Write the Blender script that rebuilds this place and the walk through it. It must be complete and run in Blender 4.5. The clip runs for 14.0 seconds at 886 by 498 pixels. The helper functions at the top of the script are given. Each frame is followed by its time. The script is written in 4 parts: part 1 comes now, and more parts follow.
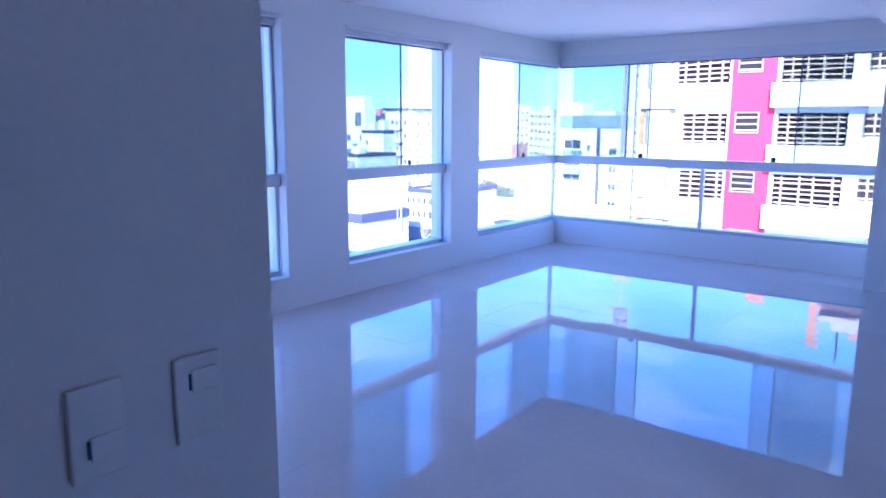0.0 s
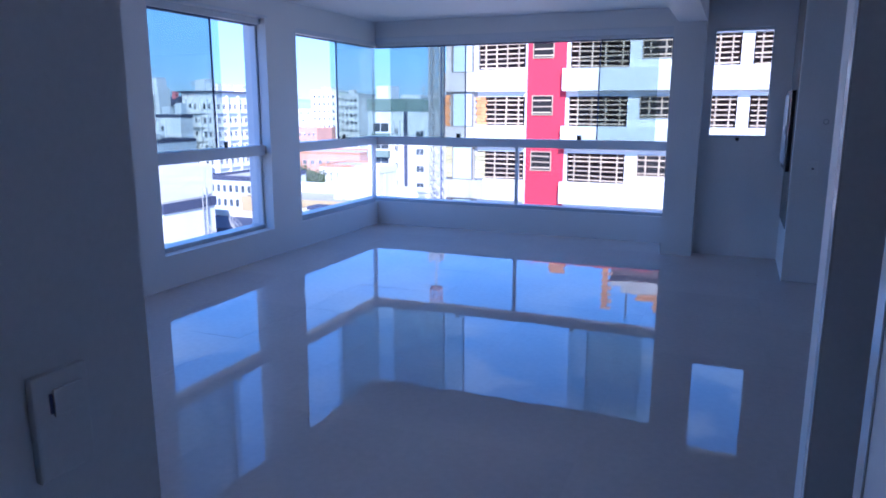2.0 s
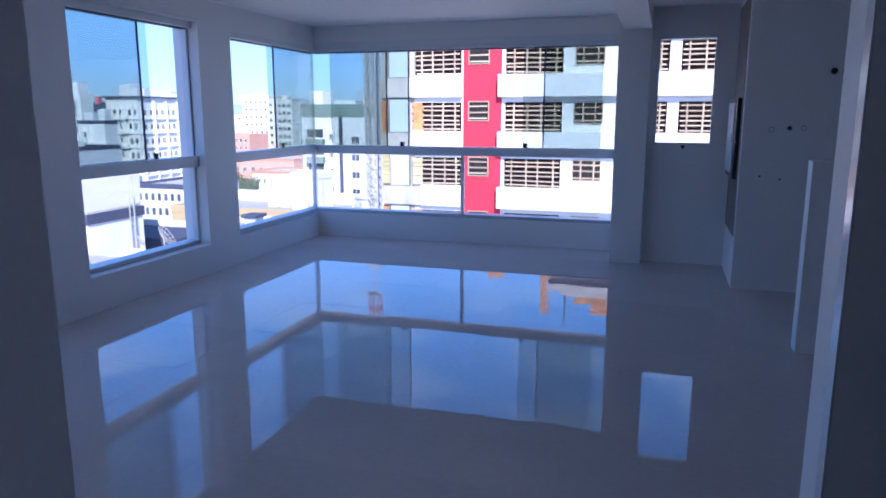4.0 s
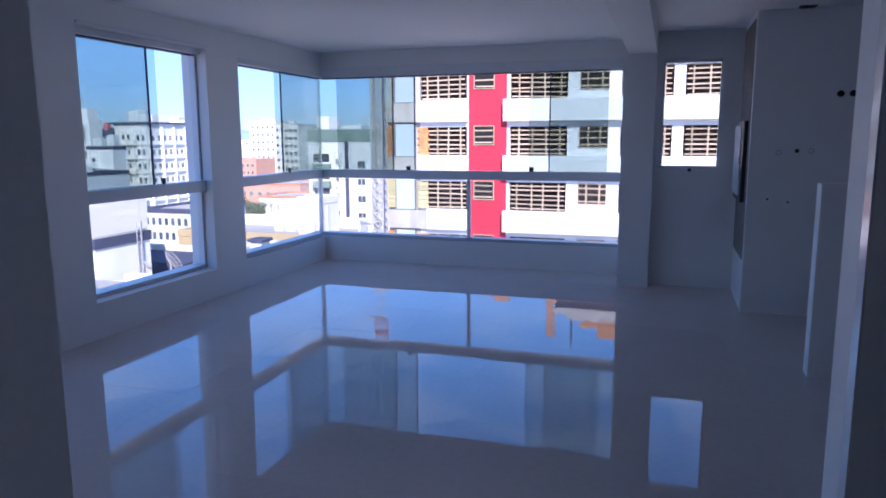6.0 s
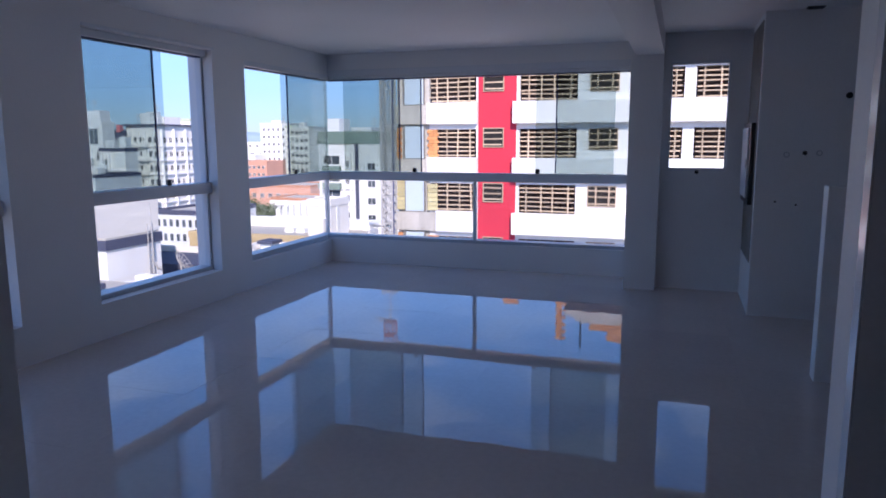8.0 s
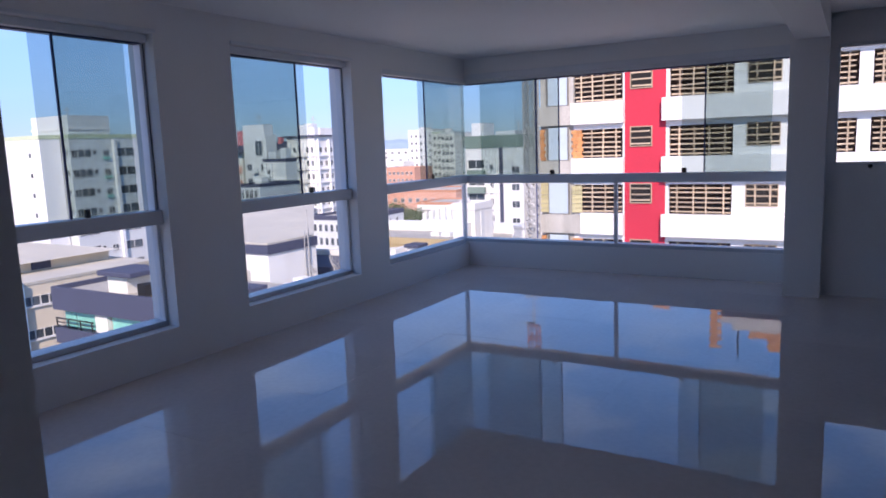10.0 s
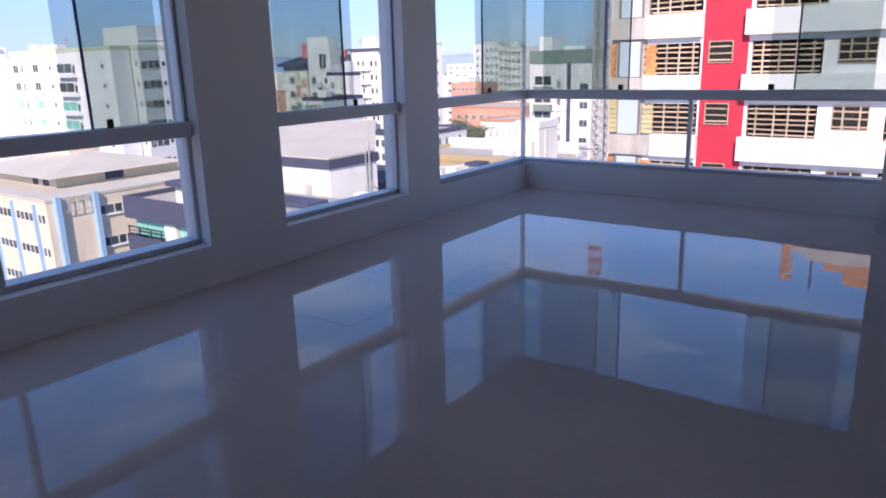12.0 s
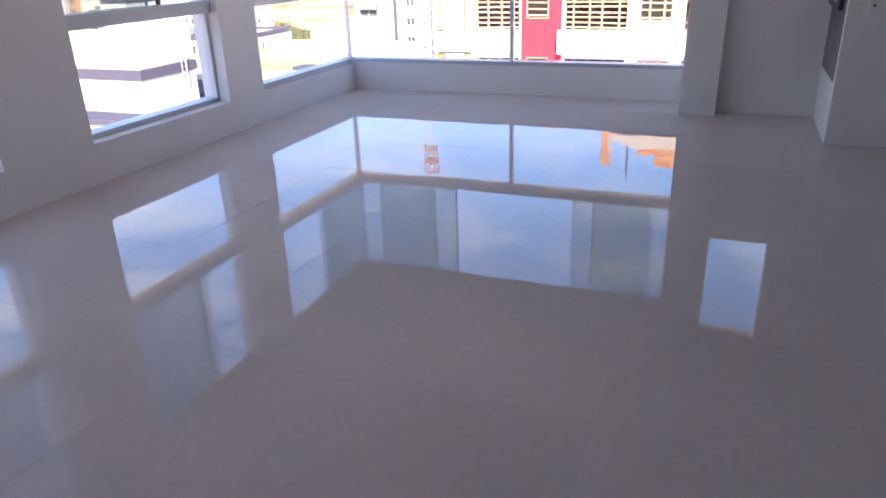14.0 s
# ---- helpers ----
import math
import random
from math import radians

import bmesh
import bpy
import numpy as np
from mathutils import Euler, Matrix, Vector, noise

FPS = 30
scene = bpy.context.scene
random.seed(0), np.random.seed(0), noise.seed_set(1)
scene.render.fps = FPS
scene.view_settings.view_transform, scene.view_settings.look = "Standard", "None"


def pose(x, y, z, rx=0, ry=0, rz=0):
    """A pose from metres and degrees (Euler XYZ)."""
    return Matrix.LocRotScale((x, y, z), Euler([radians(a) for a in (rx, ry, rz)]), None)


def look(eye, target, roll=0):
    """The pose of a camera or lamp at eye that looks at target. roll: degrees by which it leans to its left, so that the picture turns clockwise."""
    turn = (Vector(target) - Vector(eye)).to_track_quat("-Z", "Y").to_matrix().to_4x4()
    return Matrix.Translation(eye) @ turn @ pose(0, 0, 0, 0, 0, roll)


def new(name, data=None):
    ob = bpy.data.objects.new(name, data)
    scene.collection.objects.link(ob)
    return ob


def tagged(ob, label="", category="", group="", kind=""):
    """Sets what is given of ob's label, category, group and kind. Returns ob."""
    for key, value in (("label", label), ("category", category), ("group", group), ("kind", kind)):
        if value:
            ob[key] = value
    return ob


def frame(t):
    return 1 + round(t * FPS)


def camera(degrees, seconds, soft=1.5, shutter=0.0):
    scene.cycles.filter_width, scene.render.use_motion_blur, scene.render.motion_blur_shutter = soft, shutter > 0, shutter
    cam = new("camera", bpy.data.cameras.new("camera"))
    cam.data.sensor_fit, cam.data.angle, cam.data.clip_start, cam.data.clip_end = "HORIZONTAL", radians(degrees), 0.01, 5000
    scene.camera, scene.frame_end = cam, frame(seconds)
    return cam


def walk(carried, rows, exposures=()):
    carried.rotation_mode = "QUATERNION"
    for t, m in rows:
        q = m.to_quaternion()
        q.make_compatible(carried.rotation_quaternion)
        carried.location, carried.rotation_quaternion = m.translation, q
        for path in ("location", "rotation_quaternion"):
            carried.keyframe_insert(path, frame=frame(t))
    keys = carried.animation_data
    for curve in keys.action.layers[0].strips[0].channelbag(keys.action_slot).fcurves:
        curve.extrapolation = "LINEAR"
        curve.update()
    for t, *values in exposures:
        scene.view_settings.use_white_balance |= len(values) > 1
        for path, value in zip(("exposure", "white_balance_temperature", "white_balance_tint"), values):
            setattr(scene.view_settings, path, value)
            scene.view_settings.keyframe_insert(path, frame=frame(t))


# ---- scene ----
cam = camera(64.4, 14.0, soft=1.8, shutter=0.1)
PATH = [
    (0, (4.505, -8.209, 1.531), (3.297, -6.654, 1.182), 0.2),
    (0.5, (4.388, -8.199, 1.503), (3.457, -6.468, 1.137), -0.4),
    (1, (4.338, -8.214, 1.491), (3.574, -6.41, 1.089), 0.2),
    (1.5, (4.325, -8.226, 1.489), (3.562, -6.424, 1.077), -0.2),
    (2, (4.318, -8.198, 1.495), (3.569, -6.385, 1.103), 0.1),
    (2.5, (4.279, -8.085, 1.458), (3.591, -6.243, 1.089), 0.1),
    (3, (4.211, -8.006, 1.516), (3.588, -6.15, 1.108), 0.2),
    (5.5, (4.112, -8.005, 1.523), (3.54, -6.115, 1.207), 0.2),
    (6, (4.119, -7.988, 1.519), (3.518, -6.106, 1.208), -0.2),
    (6.5, (4.124, -7.984, 1.516), (3.526, -6.102, 1.198), -0.7),
    (7, (4.132, -7.971, 1.515), (3.531, -6.092, 1.188), -0.4),
    (9.5, (4.195, -7.918, 1.517), (3.323, -6.136, 1.263), -1.0),
    (10, (4.199, -7.809, 1.506), (3.197, -6.103, 1.218), -2.1),
    (10.5, (4.068, -7.683, 1.516), (3.114, -5.947, 1.246), -1.7),
    (11, (3.993, -7.524, 1.501), (2.916, -5.864, 1.212), -2.2),
    (11.5, (4.051, -7.427, 1.482), (2.799, -5.907, 1.133), -1.7),
    (12, (4.057, -7.384, 1.459), (2.927, -5.814, 0.949), -1.5),
    (12.5, (4.01, -7.374, 1.467), (3.026, -5.744, 0.854), -1.3),
    (13, (4.015, -7.381, 1.466), (3.135, -5.721, 0.78), -1.1),
    (13.5, (4.026, -7.36, 1.44), (3.251, -5.67, 0.704), -1.7),
    (14, (4.066, -7.335, 1.43), (3.361, -5.632, 0.654), -2.0),
]
EXPOSURES = [
    (0.0, 2.47, 4980, 32), (0.5, 1.76, 4830, 29), (1.0, 1.41, 4880, 27), (1.5, 1.37, 5030, 24), (2.0, 1.41, 5230, 24), (3.0, 1.26, 5480, 23),
    (5.5, 1.22, 5900, 25), (6.5, 0.96, 6070, 26), (9.5, 0.73, 6780, 27), (11.5, 0.61, 6930, 29), (12.5, 1.22, 7440, 27), (13.0, 1.65, 7940, 24), (14.0, 2.29, 9240, 30)]
walk(cam, [(t, look(eye, target, roll)) for t, eye, target, roll in PATH], EXPOSURES)

# ---------------------------------------------------------------- light
SUN_UP, SUN_FROM = 36.0, (0.5, -1.0)
world = bpy.data.worlds.new("sky")
scene.world = world
world.use_nodes = True
wn = world.node_tree.nodes
sky = wn.new("ShaderNodeTexSky")
sky.sky_type = "NISHITA"
sky.sun_disc = False
sky.sun_elevation = radians(SUN_UP)
sky.sun_rotation = math.atan2(SUN_FROM[0], SUN_FROM[1])
sky.altitude, sky.air_density, sky.dust_density, sky.ozone_density = 600, 1.0, 0.0, 3.0
wn["Background"].inputs["Strength"].default_value = 0.15
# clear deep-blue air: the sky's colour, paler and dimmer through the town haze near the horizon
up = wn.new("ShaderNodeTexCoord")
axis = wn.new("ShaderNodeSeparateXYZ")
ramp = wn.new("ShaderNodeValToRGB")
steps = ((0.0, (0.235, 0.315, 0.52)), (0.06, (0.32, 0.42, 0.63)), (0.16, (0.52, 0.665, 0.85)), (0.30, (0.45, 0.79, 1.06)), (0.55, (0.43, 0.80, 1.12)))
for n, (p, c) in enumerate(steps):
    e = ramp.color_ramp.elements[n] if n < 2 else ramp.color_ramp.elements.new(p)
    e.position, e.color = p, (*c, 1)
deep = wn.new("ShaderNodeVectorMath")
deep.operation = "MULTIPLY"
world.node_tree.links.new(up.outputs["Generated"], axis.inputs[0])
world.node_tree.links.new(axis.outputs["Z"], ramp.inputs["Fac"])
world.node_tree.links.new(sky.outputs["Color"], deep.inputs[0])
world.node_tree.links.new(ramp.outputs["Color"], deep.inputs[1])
# thin high cloud all round, thicker overhead than at the horizon
wisp, thin, veil = wn.new("ShaderNodeTexNoise"), wn.new("ShaderNodeMapRange"), wn.new("ShaderNodeMix")
flatten = wn.new("ShaderNodeMapping")
flatten.inputs["Scale"].default_value = (1.0, 1.0, 3.5)
wisp.inputs["Scale"].default_value, wisp.inputs["Detail"].default_value = 5.5, 7
thin.inputs["From Min"].default_value, thin.inputs["From Max"].default_value = 0.48, 0.78
thin.inputs["To Max"].default_value = 0.75
veil.data_type = "RGBA"
veil.inputs["B"].default_value = (3.4, 4.6, 6.0, 1)
world.node_tree.links.new(up.outputs["Generated"], flatten.inputs["Vector"])
world.node_tree.links.new(flatten.outputs[0], wisp.inputs["Vector"])
world.node_tree.links.new(wisp.outputs["Fac"], thin.inputs["Value"])
high, gather = wn.new("ShaderNodeMapRange"), wn.new("ShaderNodeMath")
high.inputs["From Min"].default_value, high.inputs["From Max"].default_value = 0.10, 0.34
high.inputs["To Min"].default_value = 0.12
gather.operation = "MULTIPLY"
world.node_tree.links.new(axis.outputs["Z"], high.inputs["Value"])
world.node_tree.links.new(thin.outputs[0], gather.inputs[0])
world.node_tree.links.new(high.outputs[0], gather.inputs[1])
world.node_tree.links.new(gather.outputs[0], veil.inputs["Factor"])
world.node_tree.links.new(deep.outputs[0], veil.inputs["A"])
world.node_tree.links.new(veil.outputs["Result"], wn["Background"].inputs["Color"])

sun = new("sun", bpy.data.lights.new("sun", "SUN"))
sun.data.energy, sun.data.angle, sun.data.color = 3.45, radians(0.53), (1.0, 0.925, 0.80)
flat = math.hypot(*SUN_FROM) * math.tan(radians(SUN_UP))
sun.matrix_world = look((SUN_FROM[0] * 50, SUN_FROM[1] * 50, flat * 50), (0, 0, 0))


# ---------------------------------------------------------------- materials
def mat(name, colour, rough=0.6, vary=0.08, scale=3.0, fine=60.0, bump=0.05, metal=0.0, spec=0.5, piece=0.0, stain=None, coat=0.0):
    """A painted or mineral surface with broad blotches, fine grain, relief and, where given, stains."""
    m = bpy.data.materials.new(name)
    m.use_nodes = True
    n, l = m.node_tree.nodes, m.node_tree.links
    b = n["Principled BSDF"]
    tc = n.new("ShaderNodeTexCoord")
    big, small = n.new("ShaderNodeTexNoise"), n.new("ShaderNodeTexNoise")
    big.inputs["Scale"].default_value, big.inputs["Detail"].default_value = scale, 5
    small.inputs["Scale"].default_value, small.inputs["Detail"].default_value = fine, 3
    l.new(tc.outputs["Object"], big.inputs["Vector"])
    l.new(tc.outputs["Object"], small.inputs["Vector"])
    add = n.new("ShaderNodeMath")
    add.operation = "ADD"
    l.new(big.outputs["Fac"], add.inputs[0])
    l.new(small.outputs["Fac"], add.inputs[1])
    rng = n.new("ShaderNodeMapRange")
    rng.inputs["From Min"].default_value, rng.inputs["From Max"].default_value = 0.7, 1.3
    rng.inputs["To Min"].default_value, rng.inputs["To Max"].default_value = 1 - vary, 1 + vary
    l.new(add.outputs[0], rng.inputs["Value"])
    last = rng.outputs[0]
    if piece:
        oi = n.new("ShaderNodeObjectInfo")
        pr = n.new("ShaderNodeMapRange")
        pr.inputs["To Min"].default_value, pr.inputs["To Max"].default_value = 1 - piece, 1 + piece
        l.new(oi.outputs["Random"], pr.inputs["Value"])
        mul = n.new("ShaderNodeMath")
        mul.operation = "MULTIPLY"
        l.new(last, mul.inputs[0])
        l.new(pr.outputs[0], mul.inputs[1])
        last = mul.outputs[0]
    tint = n.new("ShaderNodeVectorMath")
    tint.operation = "SCALE"
    tint.inputs[0].default_value = colour
    l.new(last, tint.inputs["Scale"])
    out = tint.outputs[0]
    if stain:
        st = n.new("ShaderNodeTexNoise")
        mp = n.new("ShaderNodeMapping")
        mp.inputs["Scale"].default_value = (1.0, 1.0, 0.25)
        l.new(tc.outputs["Object"], mp.inputs["Vector"])
        l.new(mp.outputs[0], st.inputs["Vector"])
        st.inputs["Scale"].default_value, st.inputs["Detail"].default_value = 1.3, 6
        sr = n.new("ShaderNodeMapRange")
        sr.inputs["From Min"].default_value, sr.inputs["From Max"].default_value = 0.52, 0.75
        l.new(st.outputs["Fac"], sr.inputs["Value"])
        mx = n.new("ShaderNodeMix")
        mx.data_type = "RGBA"
        mx.inputs["B"].default_value = (*stain, 1)
        l.new(sr.outputs[0], mx.inputs["Factor"])
        l.new(out, mx.inputs["A"])
        out = mx.outputs["Result"]
    l.new(out, b.inputs["Base Color"])
    rr = n.new("ShaderNodeMapRange")
    rr.inputs["To Min"].default_value, rr.inputs["To Max"].default_value = rough * 0.85, min(1, rough * 1.15)
    l.new(big.outputs["Fac"], rr.inputs["Value"])
    l.new(rr.outputs[0], b.inputs["Roughness"])
    b.inputs["Metallic"].default_value = metal
    b.inputs["Specular IOR Level"].default_value = spec
    b.inputs["Coat Weight"].default_value = coat
    if bump:
        bp = n.new("ShaderNodeBump")
        bp.inputs["Strength"].default_value, bp.inputs["Distance"].default_value = bump, 0.004
        l.new(small.outputs["Fac"], bp.inputs["Height"])
        l.new(bp.outputs[0], b.inputs["Normal"])
    return m


def glass(name, tint, rough=0.0):
    """A flat pane: lets light straight through, tinted, and mirrors by Fresnel."""
    m = bpy.data.materials.new(name)
    m.use_nodes = True
    n, l = m.node_tree.nodes, m.node_tree.links
    n.remove(n["Principled BSDF"])
    tr, gl, mx, lw = (n.new("ShaderNode" + k) for k in ("BsdfTransparent", "BsdfGlossy", "MixShader", "LayerWeight"))
    tr.inputs["Color"].default_value = (*tint, 1)
    gl.inputs["Roughness"].default_value = rough
    lw.inputs["Blend"].default_value = 0.5
    steep = n.new("ShaderNodeMath")
    steep.operation = "POWER"
    steep.inputs[1].default_value = 4.5
    l.new(lw.outputs["Facing"], steep.inputs[0])
    gloss = n.new("ShaderNodeMath")
    gloss.operation = "MULTIPLY_ADD"
    gloss.inputs[1].default_value, gloss.inputs[2].default_value = 0.6, 0.025
    l.new(steep.outputs[0], gloss.inputs[0])
    l.new(gloss.outputs[0], mx.inputs[0])
    l.new(tr.outputs[0], mx.inputs[1])
    l.new(gl.outputs[0], mx.inputs[2])
    l.new(mx.outputs[0], n["Material Output"].inputs["Surface"])
    return m


M = {
    "wall": mat("white_wall_paint", (0.82, 0.805, 0.79), 0.55, 0.03, 1.2, 90, 0.06),
    "ceiling": mat("white_ceiling_plaster", (0.87, 0.86, 0.85), 0.75, 0.03, 0.9, 70, 0.04),
    "tile": mat("polished_porcelain", (0.60, 0.535, 0.50), 0.012, 0.05, 1.6, 25, 0.0, spec=0.5, piece=0.02),
    "grout": mat("beige_grout", (0.54, 0.50, 0.47), 0.8, 0.08, 5, 80),
    "frame": mat("white_aluminium", (0.72, 0.74, 0.76), 0.32, 0.03, 4, 120, 0.01, spec=0.5),
    "seal": mat("dark_rubber_seal", (0.03, 0.055, 0.16), 0.5, 0.1),
    "black": mat("black_plastic", (0.02, 0.02, 0.022), 0.4, 0.1),
    "lacquer": mat("white_lacquered_wood", (0.80, 0.79, 0.78), 0.22, 0.03, 3, 60, 0.02, spec=0.5, coat=0.3),
    "switch": mat("ivory_switch_plastic", (0.83, 0.815, 0.79), 0.35, 0.03, 8, 90, 0.01),
    "raw": mat("bare_grey_render", (0.20, 0.19, 0.175), 0.9, 0.25, 4, 40, 0.5, stain=(0.14, 0.13, 0.12)),
    "steel": mat("brushed_steel", (0.55, 0.55, 0.56), 0.3, 0.08, 9, 140, 0.02, metal=1.0),
    "tint": glass("grey_blue_tinted_glass", (0.74, 0.79, 0.785)),
    "clear": glass("clear_glass", (0.965, 0.975, 0.98)),
    # outside
    "white_r": mat("white_render", (0.79, 0.78, 0.75), 0.8, 0.05, 0.4, 12, 0.2, stain=(0.71, 0.69, 0.65)),
    "white_f": mat("white_painted_band", (0.83, 0.82, 0.81), 0.75, 0.04, 0.5, 14, 0.15),
    "red": mat("red_facade_paint", (0.58, 0.03, 0.06), 0.7, 0.06, 0.5, 14, 0.15),
    "concrete": mat("raw_concrete", (0.50, 0.48, 0.44), 0.9, 0.16, 0.9, 9, 0.4, stain=(0.36, 0.34, 0.31)),
    # dark base colour carries the shade inside the unfinished rooms
    "dark_in": mat("painted_room_shade", (0.12, 0.08, 0.075), 0.9, 0.25, 0.6, 8, 0.2),
    # near-black in place of the shade within a hole
    "opening_shade": mat("painted_opening_shade", (0.016, 0.014, 0.014), 0.9, 0.3),
    "batten": mat("pine_batten", (0.54, 0.42, 0.30), 0.75, 0.22, 3, 30, 0.3, piece=0.25),
    "brick": mat("orange_hollow_brick", (0.60, 0.27, 0.11), 0.85, 0.2, 2, 20, 0.3, piece=0.18),
    "shutter_board": mat("yellowed_shutter_boards", (0.56, 0.50, 0.28), 0.8, 0.2, 2, 20, 0.2, piece=0.15),
    "rose": mat("faded_red_paint", (0.66, 0.20, 0.22), 0.8, 0.08, 0.5, 8, 0.1),
    "sill": mat("grey_white_sill_paint", (0.50, 0.53, 0.56), 0.35, 0.05, 4, 120, 0.01),
    "panel": mat("pale_blue_film", (0.50, 0.60, 0.68), 0.35, 0.06, 0.8, 9, 0.05),
    "mast": mat("galvanised_mast", (0.44, 0.43, 0.42), 0.6, 0.2, 2, 20, 0.1),
    "mast_red": mat("red_mast_paint", (0.45, 0.16, 0.12), 0.6, 0.15),
    "green": mat("green_grey_band", (0.20, 0.27, 0.23), 0.8, 0.1, 0.4, 6, 0.1),
    "lime": mat("pale_green_parapet", (0.55, 0.62, 0.44), 0.8, 0.08, 0.4, 6, 0.1),
    "beige": mat("beige_render", (0.72, 0.63, 0.49), 0.85, 0.06, 0.3, 8, 0.2, stain=(0.62, 0.53, 0.41)),
    "blue": mat("light_blue_pilaster", (0.30, 0.50, 0.70), 0.7, 0.08, 0.6, 8, 0.1),
    "slate": mat("slate_blue_band", (0.064, 0.072, 0.118), 0.8, 0.08, 0.5, 8, 0.15),
    "teal": mat("teal_balcony_glass", (0.22, 0.58, 0.49), 0.12, 0.12, 0.6, 6, 0.0, spec=0.8),
    "pane": mat("dark_window_glass", (0.09, 0.11, 0.13), 0.12, 0.3, 0.3, 4, 0.0, spec=0.8, piece=0.4),
    "salmon": mat("salmon_render", (0.60, 0.32, 0.23), 0.85, 0.08, 0.3, 6, 0.1),
    "ochre": mat("ochre_parapet", (0.51, 0.40, 0.23), 0.85, 0.1, 0.4, 6, 0.1),
    "roof": mat("grey_flat_roof", (0.44, 0.41, 0.36), 0.9, 0.16, 0.3, 6, 0.3, stain=(0.36, 0.34, 0.31)),
    "fibre": mat("pale_fibre_cement_roof", (0.55, 0.51, 0.43), 0.85, 0.14, 0.3, 6, 0.2, stain=(0.48, 0.46, 0.42)),
    "clay": mat("clay_roof_tiles", (0.50, 0.22, 0.12), 0.85, 0.2, 1, 9, 0.4),
    "grey_r": mat("pale_grey_render", (0.68, 0.70, 0.70), 0.85, 0.07, 0.3, 6, 0.1),
    "cream": mat("cream_render", (0.76, 0.74, 0.67), 0.85, 0.07, 0.3, 6, 0.1),
    "ground": mat("town_ground", (0.27, 0.255, 0.23), 0.95, 0.35, 0.02, 0.4, 0.2),
    "asphalt": mat("asphalt", (0.055, 0.055, 0.057), 0.9, 0.2, 0.4, 20, 0.3),
    "leaf": mat("tree_leaves", (0.07, 0.11, 0.035), 0.7, 0.4, 0.9, 7, 0.2),
    "bark": mat("bark", (0.12, 0.09, 0.06), 0.9, 0.3, 2, 20, 0.4),
    # pale blue base colour holds the haze of distance
    "hill": mat("haze_painted_hillside", (0.36, 0.47, 0.62), 0.95, 0.10, 0.002, 0.02, 0.0, spec=0.0),
    "brown": mat("brown_render", (0.34, 0.20, 0.13), 0.85, 0.08, 0.4, 6, 0.1),
    "sign_blue": mat("blue_sign_sheet", (0.05, 0.13, 0.42), 0.5, 0.05),
}


def ripple(m, scale, height):
    """The faint long waves that polishing leaves in a glossy face."""
    n, l = m.node_tree.nodes, m.node_tree.links
    tc, wave, bp = (n.new("ShaderNode" + k) for k in ("NewGeometry", "TexNoise", "Bump"))
    wave.inputs["Scale"].default_value, wave.inputs["Detail"].default_value = scale, 1.5
    bp.inputs["Strength"].default_value, bp.inputs["Distance"].default_value = 1.0, height
    l.new(tc.outputs["Position"], wave.inputs["Vector"])
    l.new(wave.outputs["Fac"], bp.inputs["Height"])
    l.new(bp.outputs[0], n["Principled BSDF"].inputs["Normal"])


ripple(M["tile"], 5.0, 0.0003)


# ---------------------------------------------------------------- mesh helpers
def box(bm, x0, x1, y0, y1, z0, z1):
    v = [bm.verts.new(p) for p in ((x0, y0, z0), (x1, y0, z0), (x1, y1, z0), (x0, y1, z0), (x0, y0, z1), (x1, y0, z1), (x1, y1, z1), (x0, y1, z1))]
    for f in ((3, 2, 1, 0), (4, 5, 6, 7), (0, 1, 5, 4), (1, 2, 6, 5), (2, 3, 7, 6), (3, 0, 4, 7)):
        bm.faces.new([v[i] for i in f])
    return v


def rod(bm, a, b, r, sides=8, r2=None):
    a, b = Vector(a), Vector(b)
    d = b - a
    q = d.to_track_quat("Z", "Y")
    r2 = r if r2 is None else r2
    lo, hi = [], []
    for i in range(sides):
        c = Vector((math.cos(2 * math.pi * i / sides), math.sin(2 * math.pi * i / sides), 0))
        lo.append(bm.verts.new(a + q @ (c * r)))
        hi.append(bm.verts.new(b + q @ (c * r2)))
    for i in range(sides):
        j = (i + 1) % sides
        bm.faces.new((lo[i], lo[j], hi[j], hi[i]))
    bm.faces.new(lo[::-1])
    bm.faces.new(hi)


def boxes(*list_of_boxes, bevel=0.0):
    bm = bmesh.new()
    for b in list_of_boxes:
        box(bm, *b)
    if bevel:
        bmesh.ops.bevel(bm, geom=bm.edges[:], offset=bevel, segments=2, affect="EDGES", profile=0.6)
    return bm


def mesh_of(name, bm, material):
    me = bpy.data.meshes.new(name)
    bm.to_mesh(me)
    bm.free()
    me.materials.append(material)
    return me


def thing(name, bm, material, label, category, kind="", group=""):
    return tagged(new(name, mesh_of(name, bm, material)), label, category, group, kind)


def holder(name, at, label, category, kind="", group=""):
    ob = new(name)
    ob.location = at
    ob.empty_display_size = 0.2
    return tagged(ob, label, category, group, kind)


def under(ob, parent):
    """Hang ob under parent, its own numbers staying world numbers."""
    ob.parent = parent
    if parent.type == "EMPTY":
        ob.matrix_parent_inverse = Matrix.Translation(-parent.location)
    return ob


def part(name, bm, material, parent, label=""):
    return under(tagged(new(name, mesh_of(name, bm, material)), label), parent)


def piece(name, me, at, parent, turn=(0, 0, 0)):
    """One of many alike pieces on shared mesh data."""
    ob = new(name, me)
    ob.location, ob.rotation_euler = at, turn
    return under(ob, parent)


